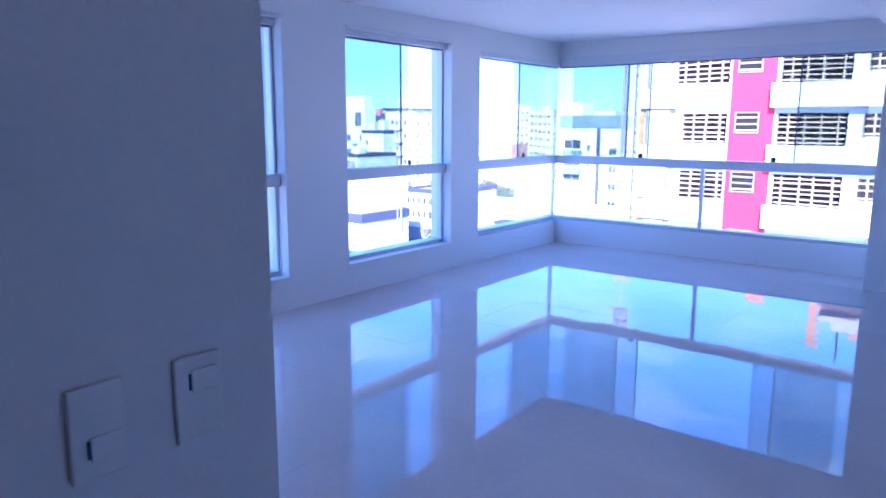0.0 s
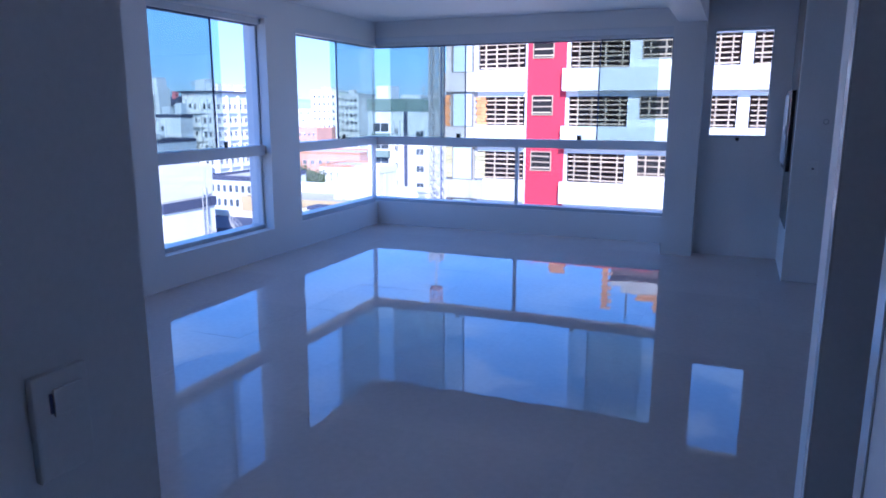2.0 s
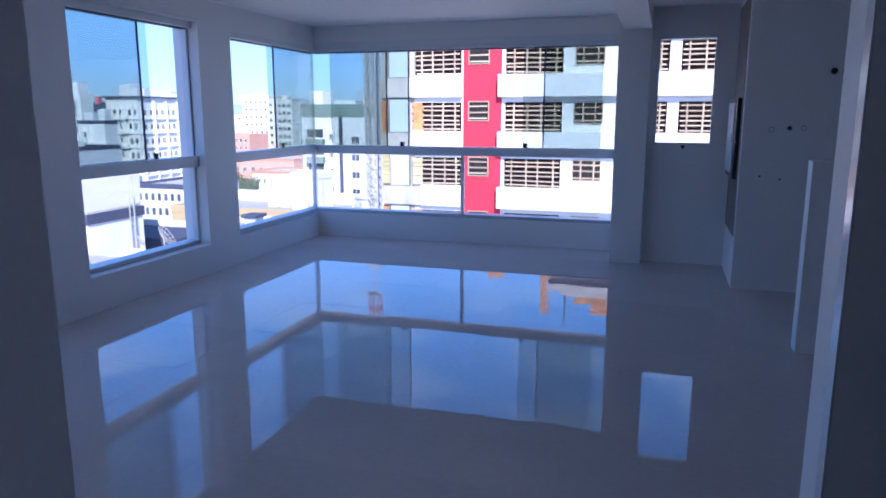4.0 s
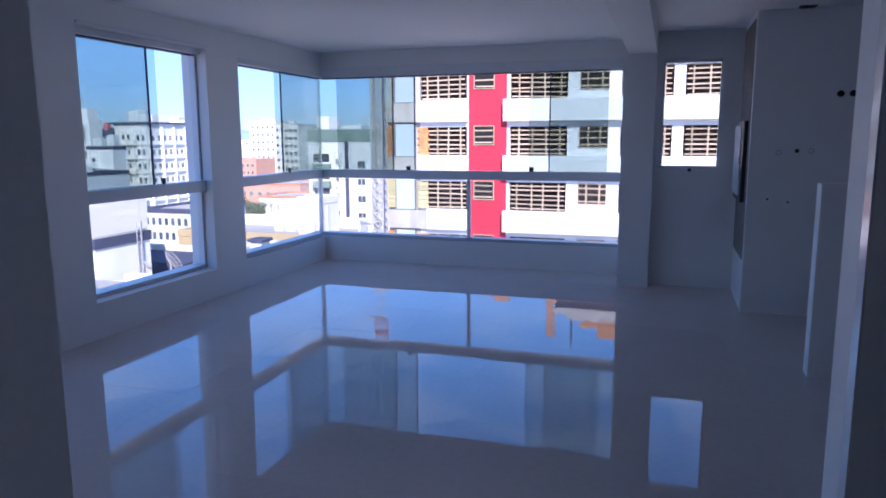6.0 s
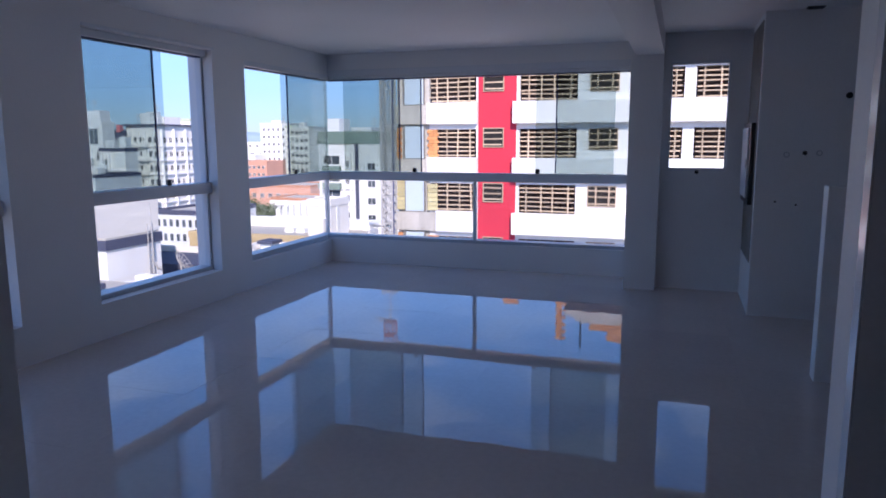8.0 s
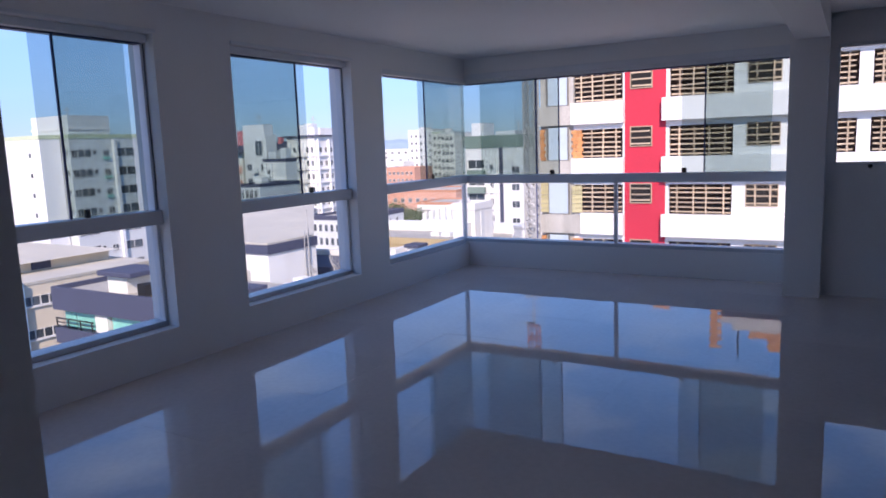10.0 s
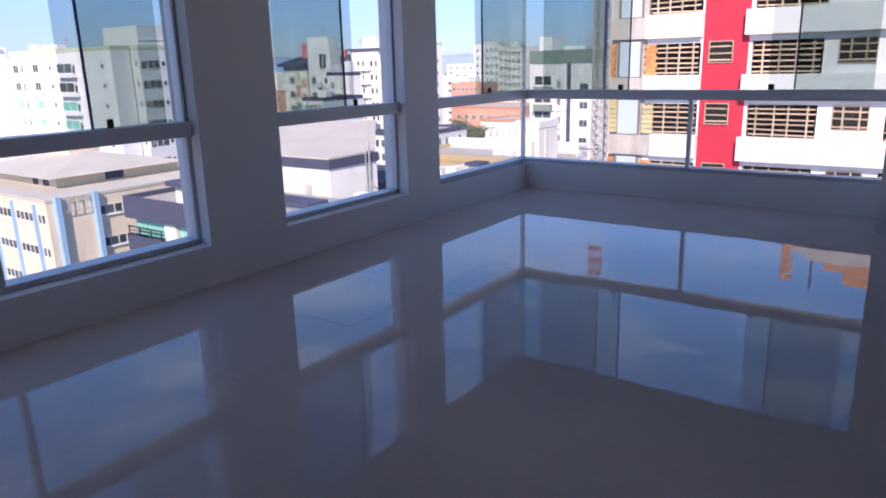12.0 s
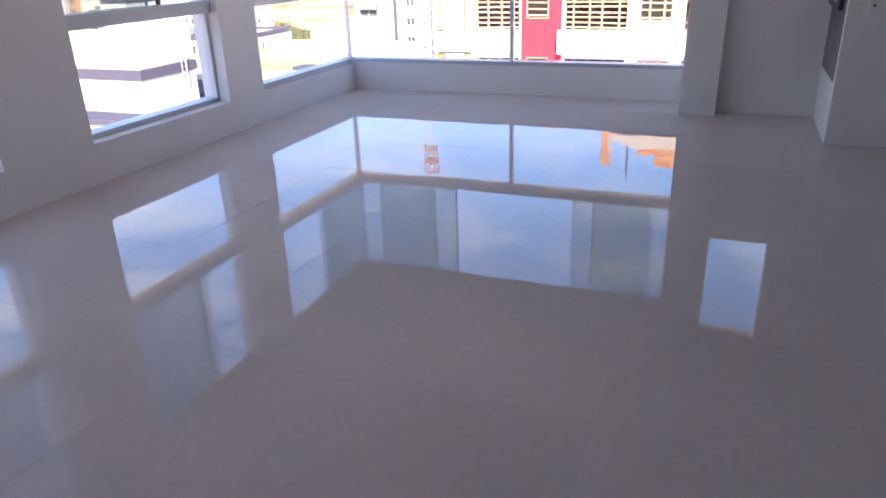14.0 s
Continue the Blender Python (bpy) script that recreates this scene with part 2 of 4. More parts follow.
def pierced(name, axis, a0, a1, t0, t1, z0, z1, holes, material, label):
    """A thick wall along an axis from a0 to a1, with openings (b0, b1, low, high) right through it."""
    bm = bmesh.new()
    cuts = sorted({a0, a1, *[h[0] for h in holes], *[h[1] for h in holes]})
    for u0, u1 in zip(cuts, cuts[1:]):
        spans = [(z0, z1)]
        for h in holes:
            if h[0] < (u0 + u1) / 2 < h[1]:
                spans = [(z0, h[2]), (h[3], z1)]
        for s0, s1 in spans:
            if s1 - s0 > 0.001:
                box(bm, *((u0, u1, t0, t1) if axis == "x" else (t0, t1, u0, u1)), s0, s1)
    return thing(name, bm, material, label, "wall", "structure")


# ---------------------------------------------------------------- the flat: setting
CEIL, SILL_W, SILL_N, HEAD_N = 2.555, 0.28, 0.30, 2.29
W1, W2, W3 = (-7.05, -4.545), (-3.79, -2.36), (-1.765, 0.0)
X_PIL, X_END, Y_BACK, Y_KIT, Y_PIL = 3.655, 3.965, -0.45, -1.44, -0.61
X_HALL0, X_HALL1, Y_ROOM, Y_STUB = 3.55, 4.57, -7.46, -5.90

pierced("wall_west", "y", Y_ROOM - 0.15, -1.95, -0.27, 0.0, -0.2, CEIL + 0.15,
        [(W1[0], W1[1] + 0.06, SILL_W, 2.347), (W2[0], W2[1] + 0.085, SILL_W, 2.347)], M["wall"], "white painted wall with two tall window openings")
pierced("wall_west_corner", "y", -1.95, 0.0, -0.2, 0.0, -0.2, CEIL + 0.15, [(W3[0], W3[1], SILL_W, 2.312)], M["wall"], "white painted wall with a corner window opening")
bm = boxes((-0.2, X_END, 0.0, 0.2, -0.2, SILL_N), (-0.2, X_END, 0.0, 0.2, HEAD_N, CEIL + 0.15), (-0.2, 0.0, 0.0, 0.2, HEAD_N, CEIL + 0.15))
thing("wall_north", bm, M["wall"], "low white wall and lintel framing a wide corner window", "wall", "structure")
thing("pillar", boxes((X_PIL, X_END, Y_PIL, -0.002, -0.2, CEIL + 0.15)), M["wall"], "white painted square pillar beside the wide window", "pillar", "structure")
thing("beam", boxes((X_PIL + 0.045, X_END, Y_ROOM + 1.56, Y_PIL - 0.001, 2.335, CEIL + 0.1)), M["wall"], "white painted ceiling beam running to the pillar", "beam", "structure")
SMALL = (4.03, 4.59, 1.205, 2.28)
pierced("wall_laundry", "x", X_END, 4.95, Y_BACK, Y_BACK + 0.2, -0.2, CEIL + 0.15, [SMALL], M["wall"], "white painted laundry wall with a small window")
thing("wall_kitchen", boxes((4.77, 7.6, Y_KIT, Y_BACK + 0.2, -0.2, CEIL + 0.15)), M["wall"], "white painted kitchen wall with capped water points", "wall", "structure")
thing("wall_east", boxes((7.5, 7.65, Y_STUB - 0.15, Y_KIT, -0.2, CEIL + 0.15)), M["wall"], "plain white painted kitchen end wall", "wall", "structure")
thing("wall_south", boxes((0.0, X_HALL0, Y_ROOM - 0.15, Y_ROOM, -0.2, CEIL + 0.15)), M["wall"], "plain white painted wall behind the living room", "wall", "structure")
thing("wall_kitchen_south", boxes((X_HALL1 + 0.14, 7.5, Y_STUB - 0.15, Y_STUB, -0.2, CEIL + 0.15)), M["wall"], "plain white painted wall between kitchen and bathroom", "wall", "structure")
thing("wall_hall_left", boxes((X_HALL0 - 0.15, X_HALL0, -10.2, Y_ROOM - 0.15, -0.2, CEIL + 0.15)), M["wall"], "white painted corridor wall with two light switches", "wall", "structure")
DOORWAY = (-6.83, -6.14, -0.2, 2.10)
pierced("wall_hall_right", "y", -10.2, Y_STUB, X_HALL1, X_HALL1 + 0.14, -0.2, CEIL + 0.15, [DOORWAY], M["wall"], "white painted corridor wall with an open doorway")
thing("wall_hall_end", boxes((X_HALL0 - 0.15, 7.5, -10.35, -10.2, -0.2, CEIL + 0.15)), M["wall"], "plain white painted corridor end wall", "wall", "structure")
thing("wall_bathroom", boxes((6.3, 6.45, -10.2, Y_STUB - 0.15, -0.2, CEIL + 0.15)), M["wall"], "plain white painted bathroom wall", "wall", "structure")
thing("half_wall", boxes((5.02, 5.9, -3.16, -3.02, -0.05, 1.235), bevel=0.006), M["wall"], "low white painted half wall in the kitchen", "half wall", "structure")
frame_d = holder("door_frame", (X_HALL1, -6.485, 0.0), "white lacquered door frame round the open doorway", "door frame", "structure")
for y0, y1 in ((-6.156, -6.09), (-6.88, -6.814)):
    part("casing", boxes((X_HALL1 - 0.005, X_HALL1 - 0.0005, y0, y1, 0.0, 2.16), bevel=0.002), M["lacquer"], frame_d)
part("casing", boxes((X_HALL1 - 0.005, X_HALL1 - 0.0005, -6.813, -6.157, 2.085, 2.16), bevel=0.002), M["lacquer"], frame_d)
for y0, y1 in ((-6.156, -6.1405), (-6.8295, -6.814)):
    part("jamb", boxes((X_HALL1, X_HALL1 + 0.14, y0, y1, 0.0, 2.0995)), M["lacquer"], frame_d)
part("head_jamb", boxes((X_HALL1, X_HALL1 + 0.14, -6.813, -6.157, 2.085, 2.0995)), M["lacquer"], frame_d)
thing("ceiling", boxes((-0.2, 7.65, -10.35, 0.2, CEIL, CEIL + 0.25)), M["ceiling"], "smooth white plaster ceiling", "ceiling", "structure")

floor = thing("floor", boxes((-0.2, 7.65, -10.35, 0.2, -0.3, -0.011)), M["grout"], "glossy beige polished porcelain tile floor", "floor", "structure")


# ---------------------------------------------------------------- windows
def pane_w(parent, x, y0, y1, z0, z1, material, label=""):
    ob = part("pane", boxes((x - 0.004, x + 0.004, y0, y1, z0, z1)), material, parent, label)
    ob.visible_shadow = False
    return ob


def pane_n(parent, y, x0, x1, z0, z1, material, label=""):
    ob = part("pane", boxes((x0, x1, y - 0.004, y + 0.004, z0, z1)), material, parent, label)
    ob.visible_shadow = False
    return ob


RAIL = (1.035, 1.135)


def west_window(name, y0, y1, stack, mullion, label, far_jamb=True):
    """Fixed clear panes below, tinted sliding panes above a rail. stack: pane spans with their offset outwards."""
    z0, z1 = SILL_W, 2.347 if far_jamb else 2.312
    dx = -0.065 if far_jamb else 0.0
    r0, r1 = (1.028, 1.129) if far_jamb else RAIL
    win = holder(name, (-0.08, (y0 + y1) / 2, z0), label, "window", "structure")
    part("window_frame", boxes((-0.11 + dx, -0.05 + dx, y0, y0 + 0.03, z0, z1), bevel=0.004), M["frame"], win)
    if far_jamb:
        part("window_frame", boxes((-0.11 + dx, -0.045 + dx, y1 - 0.024, y1, z0, z1), bevel=0.004), M["frame"], win)
        part("edge_seal", boxes((-0.044 + dx, -0.041 + dx, y1 - 0.004, y1 - 0.001, r1, z1 - 0.06)), M["seal"], win)
        part("casing", boxes((-0.001, 0.014, y0, y1 + 0.02, z1 + 0.002, z1 + 0.026), bevel=0.004), M["frame"], win)
    end = y1 if far_jamb else 0.09
    part("window_frame", boxes((-0.12 + dx, 0.006 + dx, y0, end - (0.001 if far_jamb else 0), z1 - 0.055, z1 - (0.001 if far_jamb else 0)), bevel=0.004), M["frame"], win)
    part("track", boxes((-0.105 + dx, -0.045 + dx, y0 + 0.01, end - (0.01 if far_jamb else 0.03), z1 - 0.066, z1 - 0.0545)), M["seal"], win, "dark upper sliding track")
    part("rail", boxes((-0.13 + dx, 0.002 + dx, y0, end - (0.001 if far_jamb else 0), r0, r1), bevel=0.006), M["frame"], win)
    part("window_sill", boxes((-0.19 + dx, -0.04 + dx, y0, end - (0.001 if far_jamb else 0.1), z0, z0 + (0.040 if far_jamb else 0.058)), bevel=0.006), M["sill"], win)
    for m in mullion:
        part("mullion", boxes((-0.1 + dx, -0.05 + dx, m - 0.02, m + 0.02, z0 + 0.04, r0), bevel=0.004), M["frame"], win)
    cuts = [y0 + 0.03, *mullion, end - (0.02 if far_jamb else 0.0)]
    for c, d in zip(cuts, cuts[1:]):
        pane_w(win, -0.075 + dx, c, d, z0 + 0.03, r0 + 0.01, M["clear"])
    for c, d, x, edge in stack:
        x += dx
        p = pane_w(win, x, c, d, r1 - 0.005, z1 - 0.06, M["tint"], "sliding tinted pane")
        if not edge:
            continue
        e = c if edge < 0 else d
        part("edge_seal", boxes((x - 0.007, x + 0.007, e - 0.0065, e + 0.0065, r1, z1 - 0.06)), M["seal"], p, "dark rubber edge strip")
        part("latch", boxes((x + 0.012, x + 0.034, e + 0.082, e + 0.118, r1, r1 + 0.055), bevel=0.005), M["black"], p, "small black sliding latch")
    return win


west_window("window_1", W1[0] + 0.002, W1[1] + 0.058, [(-5.13, -4.555, -0.062, -1), (-5.263, -4.613, -0.088, 0)], [-5.78], "tall white window with tinted sliding panes pushed aside")
west_window("window_2", W2[0] + 0.002, W2[1] + 0.083, [(-3.70, -2.924, -0.062, 1), (-3.64, -2.785, -0.088, 0)], [], "tall white window with two stacked tinted panes")
part("edge_seal", boxes((-0.135, -0.119, -3.706, -3.694, 1.13, 2.287)), M["seal"], bpy.data.objects["window_2"], "dark rubber edge strip")
west_window("window_3", *W3, [(-0.86, 0.085, -0.062, -1), (-0.95, 0.11, -0.088, 0)], [], "corner window with tinted sliding panes above a rail", far_jamb=False)

win4 = holder("window_4", (1.8, 0.08, SILL_N), "wide corner window with tinted panes slid open in the middle", "window", "structure")
part("window_frame", boxes((-0.02, X_PIL, 0.02, 0.12, HEAD_N - 0.035, HEAD_N), bevel=0.004), M["frame"], win4)
part("track", boxes((-0.03, X_PIL, 0.045, 0.105, HEAD_N - 0.048, HEAD_N - 0.034)), M["seal"], win4, "dark upper sliding track")
part("window_frame", boxes((0.0, X_PIL, -0.012, 0.001, HEAD_N, HEAD_N + 0.075), bevel=0.003), M["frame"], win4)
part("rail", boxes((-0.129, X_PIL, -0.004, 0.13, RAIL[0] + 0.002, RAIL[1] + 0.002), bevel=0.006), M["frame"], win4)
part("window_sill", boxes((-0.19, X_PIL, 0.03, 0.19, SILL_N, SILL_N + 0.04), bevel=0.004), M["sill"], win4)
part("mullion", boxes((1.85, 1.89, 0.05, 0.1, SILL_N + 0.012, RAIL[0]), bevel=0.004), M["frame"], win4)
part("corner_post", boxes((-0.115, -0.07, 0.06, 0.105, SILL_N + 0.012, RAIL[0]), bevel=0.004), M["frame"], win4)
pane_n(win4, 0.075, -0.07, 1.85, SILL_N + 0.01, RAIL[0] + 0.01, M["clear"])
pane_n(win4, 0.075, 1.89, X_PIL, SILL_N + 0.01, RAIL[0] + 0.01, M["clear"])
for x0, x1, y, edge in ((-0.09, 0.92, 0.062, 0.92), (0.165, 1.19, 0.088, 1.19), (2.82, 3.64, 0.062, 2.82), (2.58, 3.46, 0.088, None)):
    p = pane_n(win4, y, x0, x1, RAIL[1], HEAD_N - 0.04, M["tint"], "sliding tinted pane")
    if edge:
        part("edge_seal", boxes((edge - 0.0065, edge + 0.0065, y - 0.007, y + 0.007, RAIL[1], HEAD_N - 0.045)), M["seal"], p, "dark rubber edge strip")
        k = {0.92: None, 1.19: 1.12, 2.82: 2.62}[edge]
        if k:
            part("latch", boxes((k - 0.026, k + 0.026, 0.03, 0.052, RAIL[1], RAIL[1] + 0.055), bevel=0.006), M["black"], p, "small black sliding latch")

win5 = holder("window_5", (4.31, Y_BACK + 0.05, SMALL[2]), "small white awning window in the laundry wall", "window", "structure")
a, b, c, d = SMALL
for bb in ((a, b, c, c + 0.03), (a, b, d - 0.03, d), (a, a + 0.02, c + 0.03, d - 0.03), (b - 0.02, b, c + 0.03, d - 0.03)):
    part("window_frame", boxes((bb[0], bb[1], Y_BACK + 0.02, Y_BACK + 0.08, bb[2], bb[3]), bevel=0.003), M["frame"], win5)
pane_n(win5, Y_BACK + 0.05, a + 0.02, b - 0.02, c + 0.03, d - 0.03, M["clear"])
part("latch", boxes((4.30, 4.335, Y_BACK - 0.012, Y_BACK + 0.02, c - 0.022, c + 0.008), (4.312, 4.323, Y_BACK - 0.03, Y_BACK - 0.012, c - 0.03, c), bevel=0.003), M["black"], win5, "small black window latch")


# ---------------------------------------------------------------- small things in the flat
def light_switch(y, zc, group):
    """A flat plate with rounded edges and one small rocker, on the corridor wall."""
    sw = holder("light_switch", (X_HALL0, y, 1.107), "ivory plastic light switch on the corridor wall", "light switch", group=group)
    part("plate", boxes((X_HALL0, X_HALL0 + 0.012, y - 0.04, y + 0.04, 1.038, 1.176), bevel=0.004), M["switch"], sw)
    part("rocker", boxes((X_HALL0 + 0.012, X_HALL0 + 0.0155, y - 0.014, y + 0.03, zc - 0.018, zc + 0.018), bevel=0.0015), M["switch"], sw)
    part("slot", boxes((X_HALL0 + 0.0121, X_HALL0 + 0.0135, y - 0.0185, y - 0.0145, zc - 0.013, zc + 0.013)), M["seal"], sw, "dark slot beside the rocker")


light_switch(-7.615, 1.137, "switches on the corridor wall")
light_switch(-7.775, 1.085, "switches on the corridor wall")


def water_point(x, z, r, ring):
    wp = holder("water_point", (x, Y_KIT, z), "capped round water point in the kitchen wall", "water point", group="water points in the kitchen wall")
    bm = bmesh.new()
    rod(bm, (x, Y_KIT + 0.02, z), (x, Y_KIT - 0.012, z), r, 16)
    part("ring", bm, M["steel"] if ring else M["black"], wp)
    bm = bmesh.new()
    rod(bm, (x, Y_KIT, z), (x, Y_KIT - 0.016, z), r * 0.62, 14)
    part("plug", bm, M["switch"] if ring else M["black"], wp)


for x, z, r, ring in ((4.995, 1.391, 0.024, True), (5.133, 1.405, 0.018, False), (5.24, 1.405, 0.024, True), (5.425, 1.866, 0.026, False), (5.515, 1.867, 0.026, False)):
    water_point(x, z, r, ring)
for x, z in ((4.931, 0.997), (5.091, 0.975)):
    so = holder("socket", (x, Y_KIT, z), "white socket plate in the kitchen wall", "socket", group="sockets in the kitchen wall")
    part("plate", boxes((x - 0.037, x + 0.037, Y_KIT - 0.009, Y_KIT, z - 0.058, z + 0.058), bevel=0.003), M["switch"], so)
    bm = bmesh.new()
    rod(bm, (x, Y_KIT - 0.008, z), (x, Y_KIT - 0.0105, z), 0.009, 10)
    part("hole", bm, M["black"], so, "small dark hole")
vent = holder("ceiling_vent", (5.12, -1.53, CEIL), "dark slotted vent in the kitchen ceiling", "vent")
part("rim", boxes((5.06, 5.19, -1.56, -1.47, CEIL - 0.008, CEIL), bevel=0.003), M["black"], vent)
for i in range(4):
    part("slat", boxes((5.07, 5.18, -1.55 + 0.02 * i, -1.542 + 0.02 * i, CEIL - 0.014, CEIL - 0.008)), M["black"], vent)

# bare strip and service panel on the laundry's side wall
thing("bare_patch", boxes((4.764, 4.771, -1.36, -0.50, 0.45, 2.50)), M["raw"], "unpainted grey render on the laundry side wall", "wall patch", "structure")
panel = holder("service_panel", (4.76, -0.9, 0.95), "white service panel in a dark frame on the laundry wall", "service panel")
part("box", boxes((4.728, 4.764, -1.28, -0.56, 0.95, 1.66), bevel=0.006), M["black"], panel, "dark frame")
part("door", boxes((4.716, 4.728, -1.14, -0.58, 1.0, 1.62), bevel=0.004), M["frame"], panel, "white panel door")
part("handle", boxes((4.708, 4.716, -1.12, -1.10, 1.27, 1.35), bevel=0.002), M["steel"], panel)


# ---------------------------------------------------------------- outside: kit
GROUND = -27.0
win_cache = {}


def window_mesh(face, w, h, kind):
    """Shared meshes for one outside window, its frame and its pane, centred at its lower middle."""
    key = (face, round(w, 2), round(h, 2), kind)
    if key not in win_cache:
        f = 0.022 if w < 0.8 else 0.05 if w < 2 else 0.08

        def lay(u0, u1, d0, d1, z0, z1):
            return (u0, u1, d0, d1, z0, z1) if face == "s" else (-d1, -d0, u0, u1, z0, z1)
        fr = boxes(lay(-w / 2, w / 2, -0.06, 0.05, 0, f), lay(-w / 2, w / 2, -0.06, 0.05, h - f, h), lay(-w / 2, -w / 2 + f, -0.06, 0.05, f, h - f), lay(w / 2 - f, w / 2, -0.06, 0.05, f, h - f), *([lay(-f / 2, f / 2, -0.06, 0.05, f, h - f)] if w >= 0.8 else []))
        pa = boxes(lay(-w / 2 + f, w / 2 - f, -0.02, 0.03, f, h - f))
        win_cache[key] = (mesh_of("window", fr, M["white_r"]), mesh_of("pane", pa, M[kind]))
    return win_cache[key]


def windows(house, face, at, us, zs, w, h, kind="pane"):
    """Rows of framed windows on a south or east face of a house."""
    fr, pa = window_mesh(face, w, h, kind)
    for z in zs:
        for u in us:
            p = (u, at, z) if face == "s" else (at, u, z)
            o = piece("window", fr, p, house)
            q = new("pane", pa)
            q.parent = o


def block(name, x0, x1, y0, y1, top, wall, label, parapet=None, bottom=GROUND, group=""):
    """A plain built block: walls, a flat roof sunk behind a parapet, and a parapet band."""
    ho = holder(name, ((x0 + x1) / 2, (y0 + y1) / 2, bottom), label, "building", group=group)
    part("wall", boxes((x0, x1, y0, y1, bottom, top - 0.6)), M[wall], ho)
    part("roof", boxes((x0 + 0.25, x1 - 0.25, y0 + 0.25, y1 - 0.25, top - 0.6, top - 0.35)), M["roof"], ho)
    t = 0.25
    for b in ((x0 - 0.06, x1 + 0.06, y0 - 0.06, y0 + t, top - 0.6, top), (x0 - 0.06, x1 + 0.06, y1 - t, y1 + 0.06, top - 0.6, top), (x0 - 0.06, x0 + t, y0 + t, y1 - t, top - 0.6, top), (x1 - t, x1 + 0.06, y0 + t, y1 - t, top - 0.6, top)):
        part("parapet", boxes(b), M[parapet or wall], ho)
    return ho


def span(a, b, n):
    return [a + (b - a) * (i + 0.5) / n for i in range(n)]


def levels(top, step, n):
    return [top - step * i for i in range(n)]


# ---------------------------------------------------------------- ground and streets
bm = bmesh.new()
bm.faces.new([bm.verts.new(p) for p in ((-4000, -4000, GROUND), (4000, -4000, GROUND), (4000, 4000, GROUND), (-4000, 4000, GROUND))])
thing("ground", bm, M["ground"], "grey-brown town ground reaching the horizon", "ground", "structure")
thing("road", boxes((-200, 200, 12.0, 21.0, GROUND, GROUND + 0.05)), M["asphalt"], "dark asphalt street between the buildings", "road", "structure")
thing("road", boxes((-31.0, -22.0, -200, 11.9, GROUND, GROUND + 0.05)), M["asphalt"], "dark asphalt side street below the flat", "road", "structure")

# ---------------------------------------------------------------- red and white tower under construction
FY, ST, Z0 = 29.0, 2.93, -0.53
tower = holder("tower_block", (0, FY + 8, GROUND), "white and red apartment tower under construction with boarded windows", "building")
# solid block behind the bays; the rooms' shade is painted as its colour
part("back_wall", boxes((-10.9, 20.0, FY + 3.4, FY + 15, GROUND, 6.2)), M["dark_in"], tower, "solid block with the shade of bare rooms in its colour")
part("red_strip", boxes((-6.2, -4.12, FY - 0.05, FY + 0.3, GROUND, 6.4)), M["red"], tower, "saturated red painted strip")
BAYS = ((-9.0, -6.32), (-3.97, -0.95), (1.72, 4.2), (4.74, 7.7), (12.0, 15.0))
PIERS = ((-6.32, -6.2), (-4.12, -3.97), (-0.95, 1.72), (4.2, 4.74), (7.7, 12.0), (15.0, 20.0))
for a, b in PIERS:
    part("pier", boxes((a, b, FY, FY + 0.3, GROUND, 6.2)), M["white_f"], tower)
for k in range(-8, 3):
    z = Z0 + ST * k
    low = k <= -1
    part("slab", boxes((-10.9, 20.0, FY + 0.31, FY + 3.4, z - 0.05, z + 0.12)), M["concrete"], tower)
    part("band", boxes((-4.24, 20.0, FY - 0.45, FY - 0.004, z, z + 1.13)), M["white_f"], tower)
    if k == 2:
        continue
    part("band", boxes((-9.05 if not low else -8.55, -6.24, FY - 0.3, FY - 0.004, z, z + 1.13)), M["white_f"], tower)
    for a, b in BAYS:
        part("sill_wall", boxes((a, b, FY, FY + 0.28, z, z + 1.12)), M["white_f"], tower)
        part("lintel", boxes((a, b, FY + 0.02, FY + 0.28, z + ST - 0.28, z + ST)), M["white_f"], tower)
    # stair side, left rough
    part("stair_wall", boxes((-10.9, -9.06 if not low else -8.56, FY - 0.2, FY + 0.3, z, z + 1.02)), M["concrete"], tower, "bare grey concrete")
    if k >= -3:
        part("film_panel", boxes((-10.42, -9.3, FY - 0.06, FY + 0.0, z + 1.06, z + 2.82), bevel=0.02), M["panel"], tower, "pale blue film over an opening")
        part("film_frame", boxes((-10.5, -9.22, FY - 0.12, FY - 0.061, z + 1.0, z + 1.07), (-10.5, -10.42, FY - 0.12, FY - 0.061, z + 1.07, z + 2.86), (-9.3, -9.22, FY - 0.12, FY - 0.061, z + 1.07, z + 2.86)), M["raw"], tower, "dark frame")
    part("stair_back", boxes((-10.9, -9.0, FY + 0.05, FY + 0.3, z + 1.02, z + ST)), M["concrete"], tower)

# small framed openings in the red strip and the white piers, shade painted on slabs, with their boards
board_cache = {}


def board(w, h):
    key = (round(w, 2), round(h, 2))
    if key not in board_cache:
        board_cache[key] = mesh_of("batten", boxes((-w / 2, w / 2, -0.02, 0.02, -h / 2, h / 2), bevel=0.006), M["batten"])
    return board_cache[key]


rnd = random.Random(7)


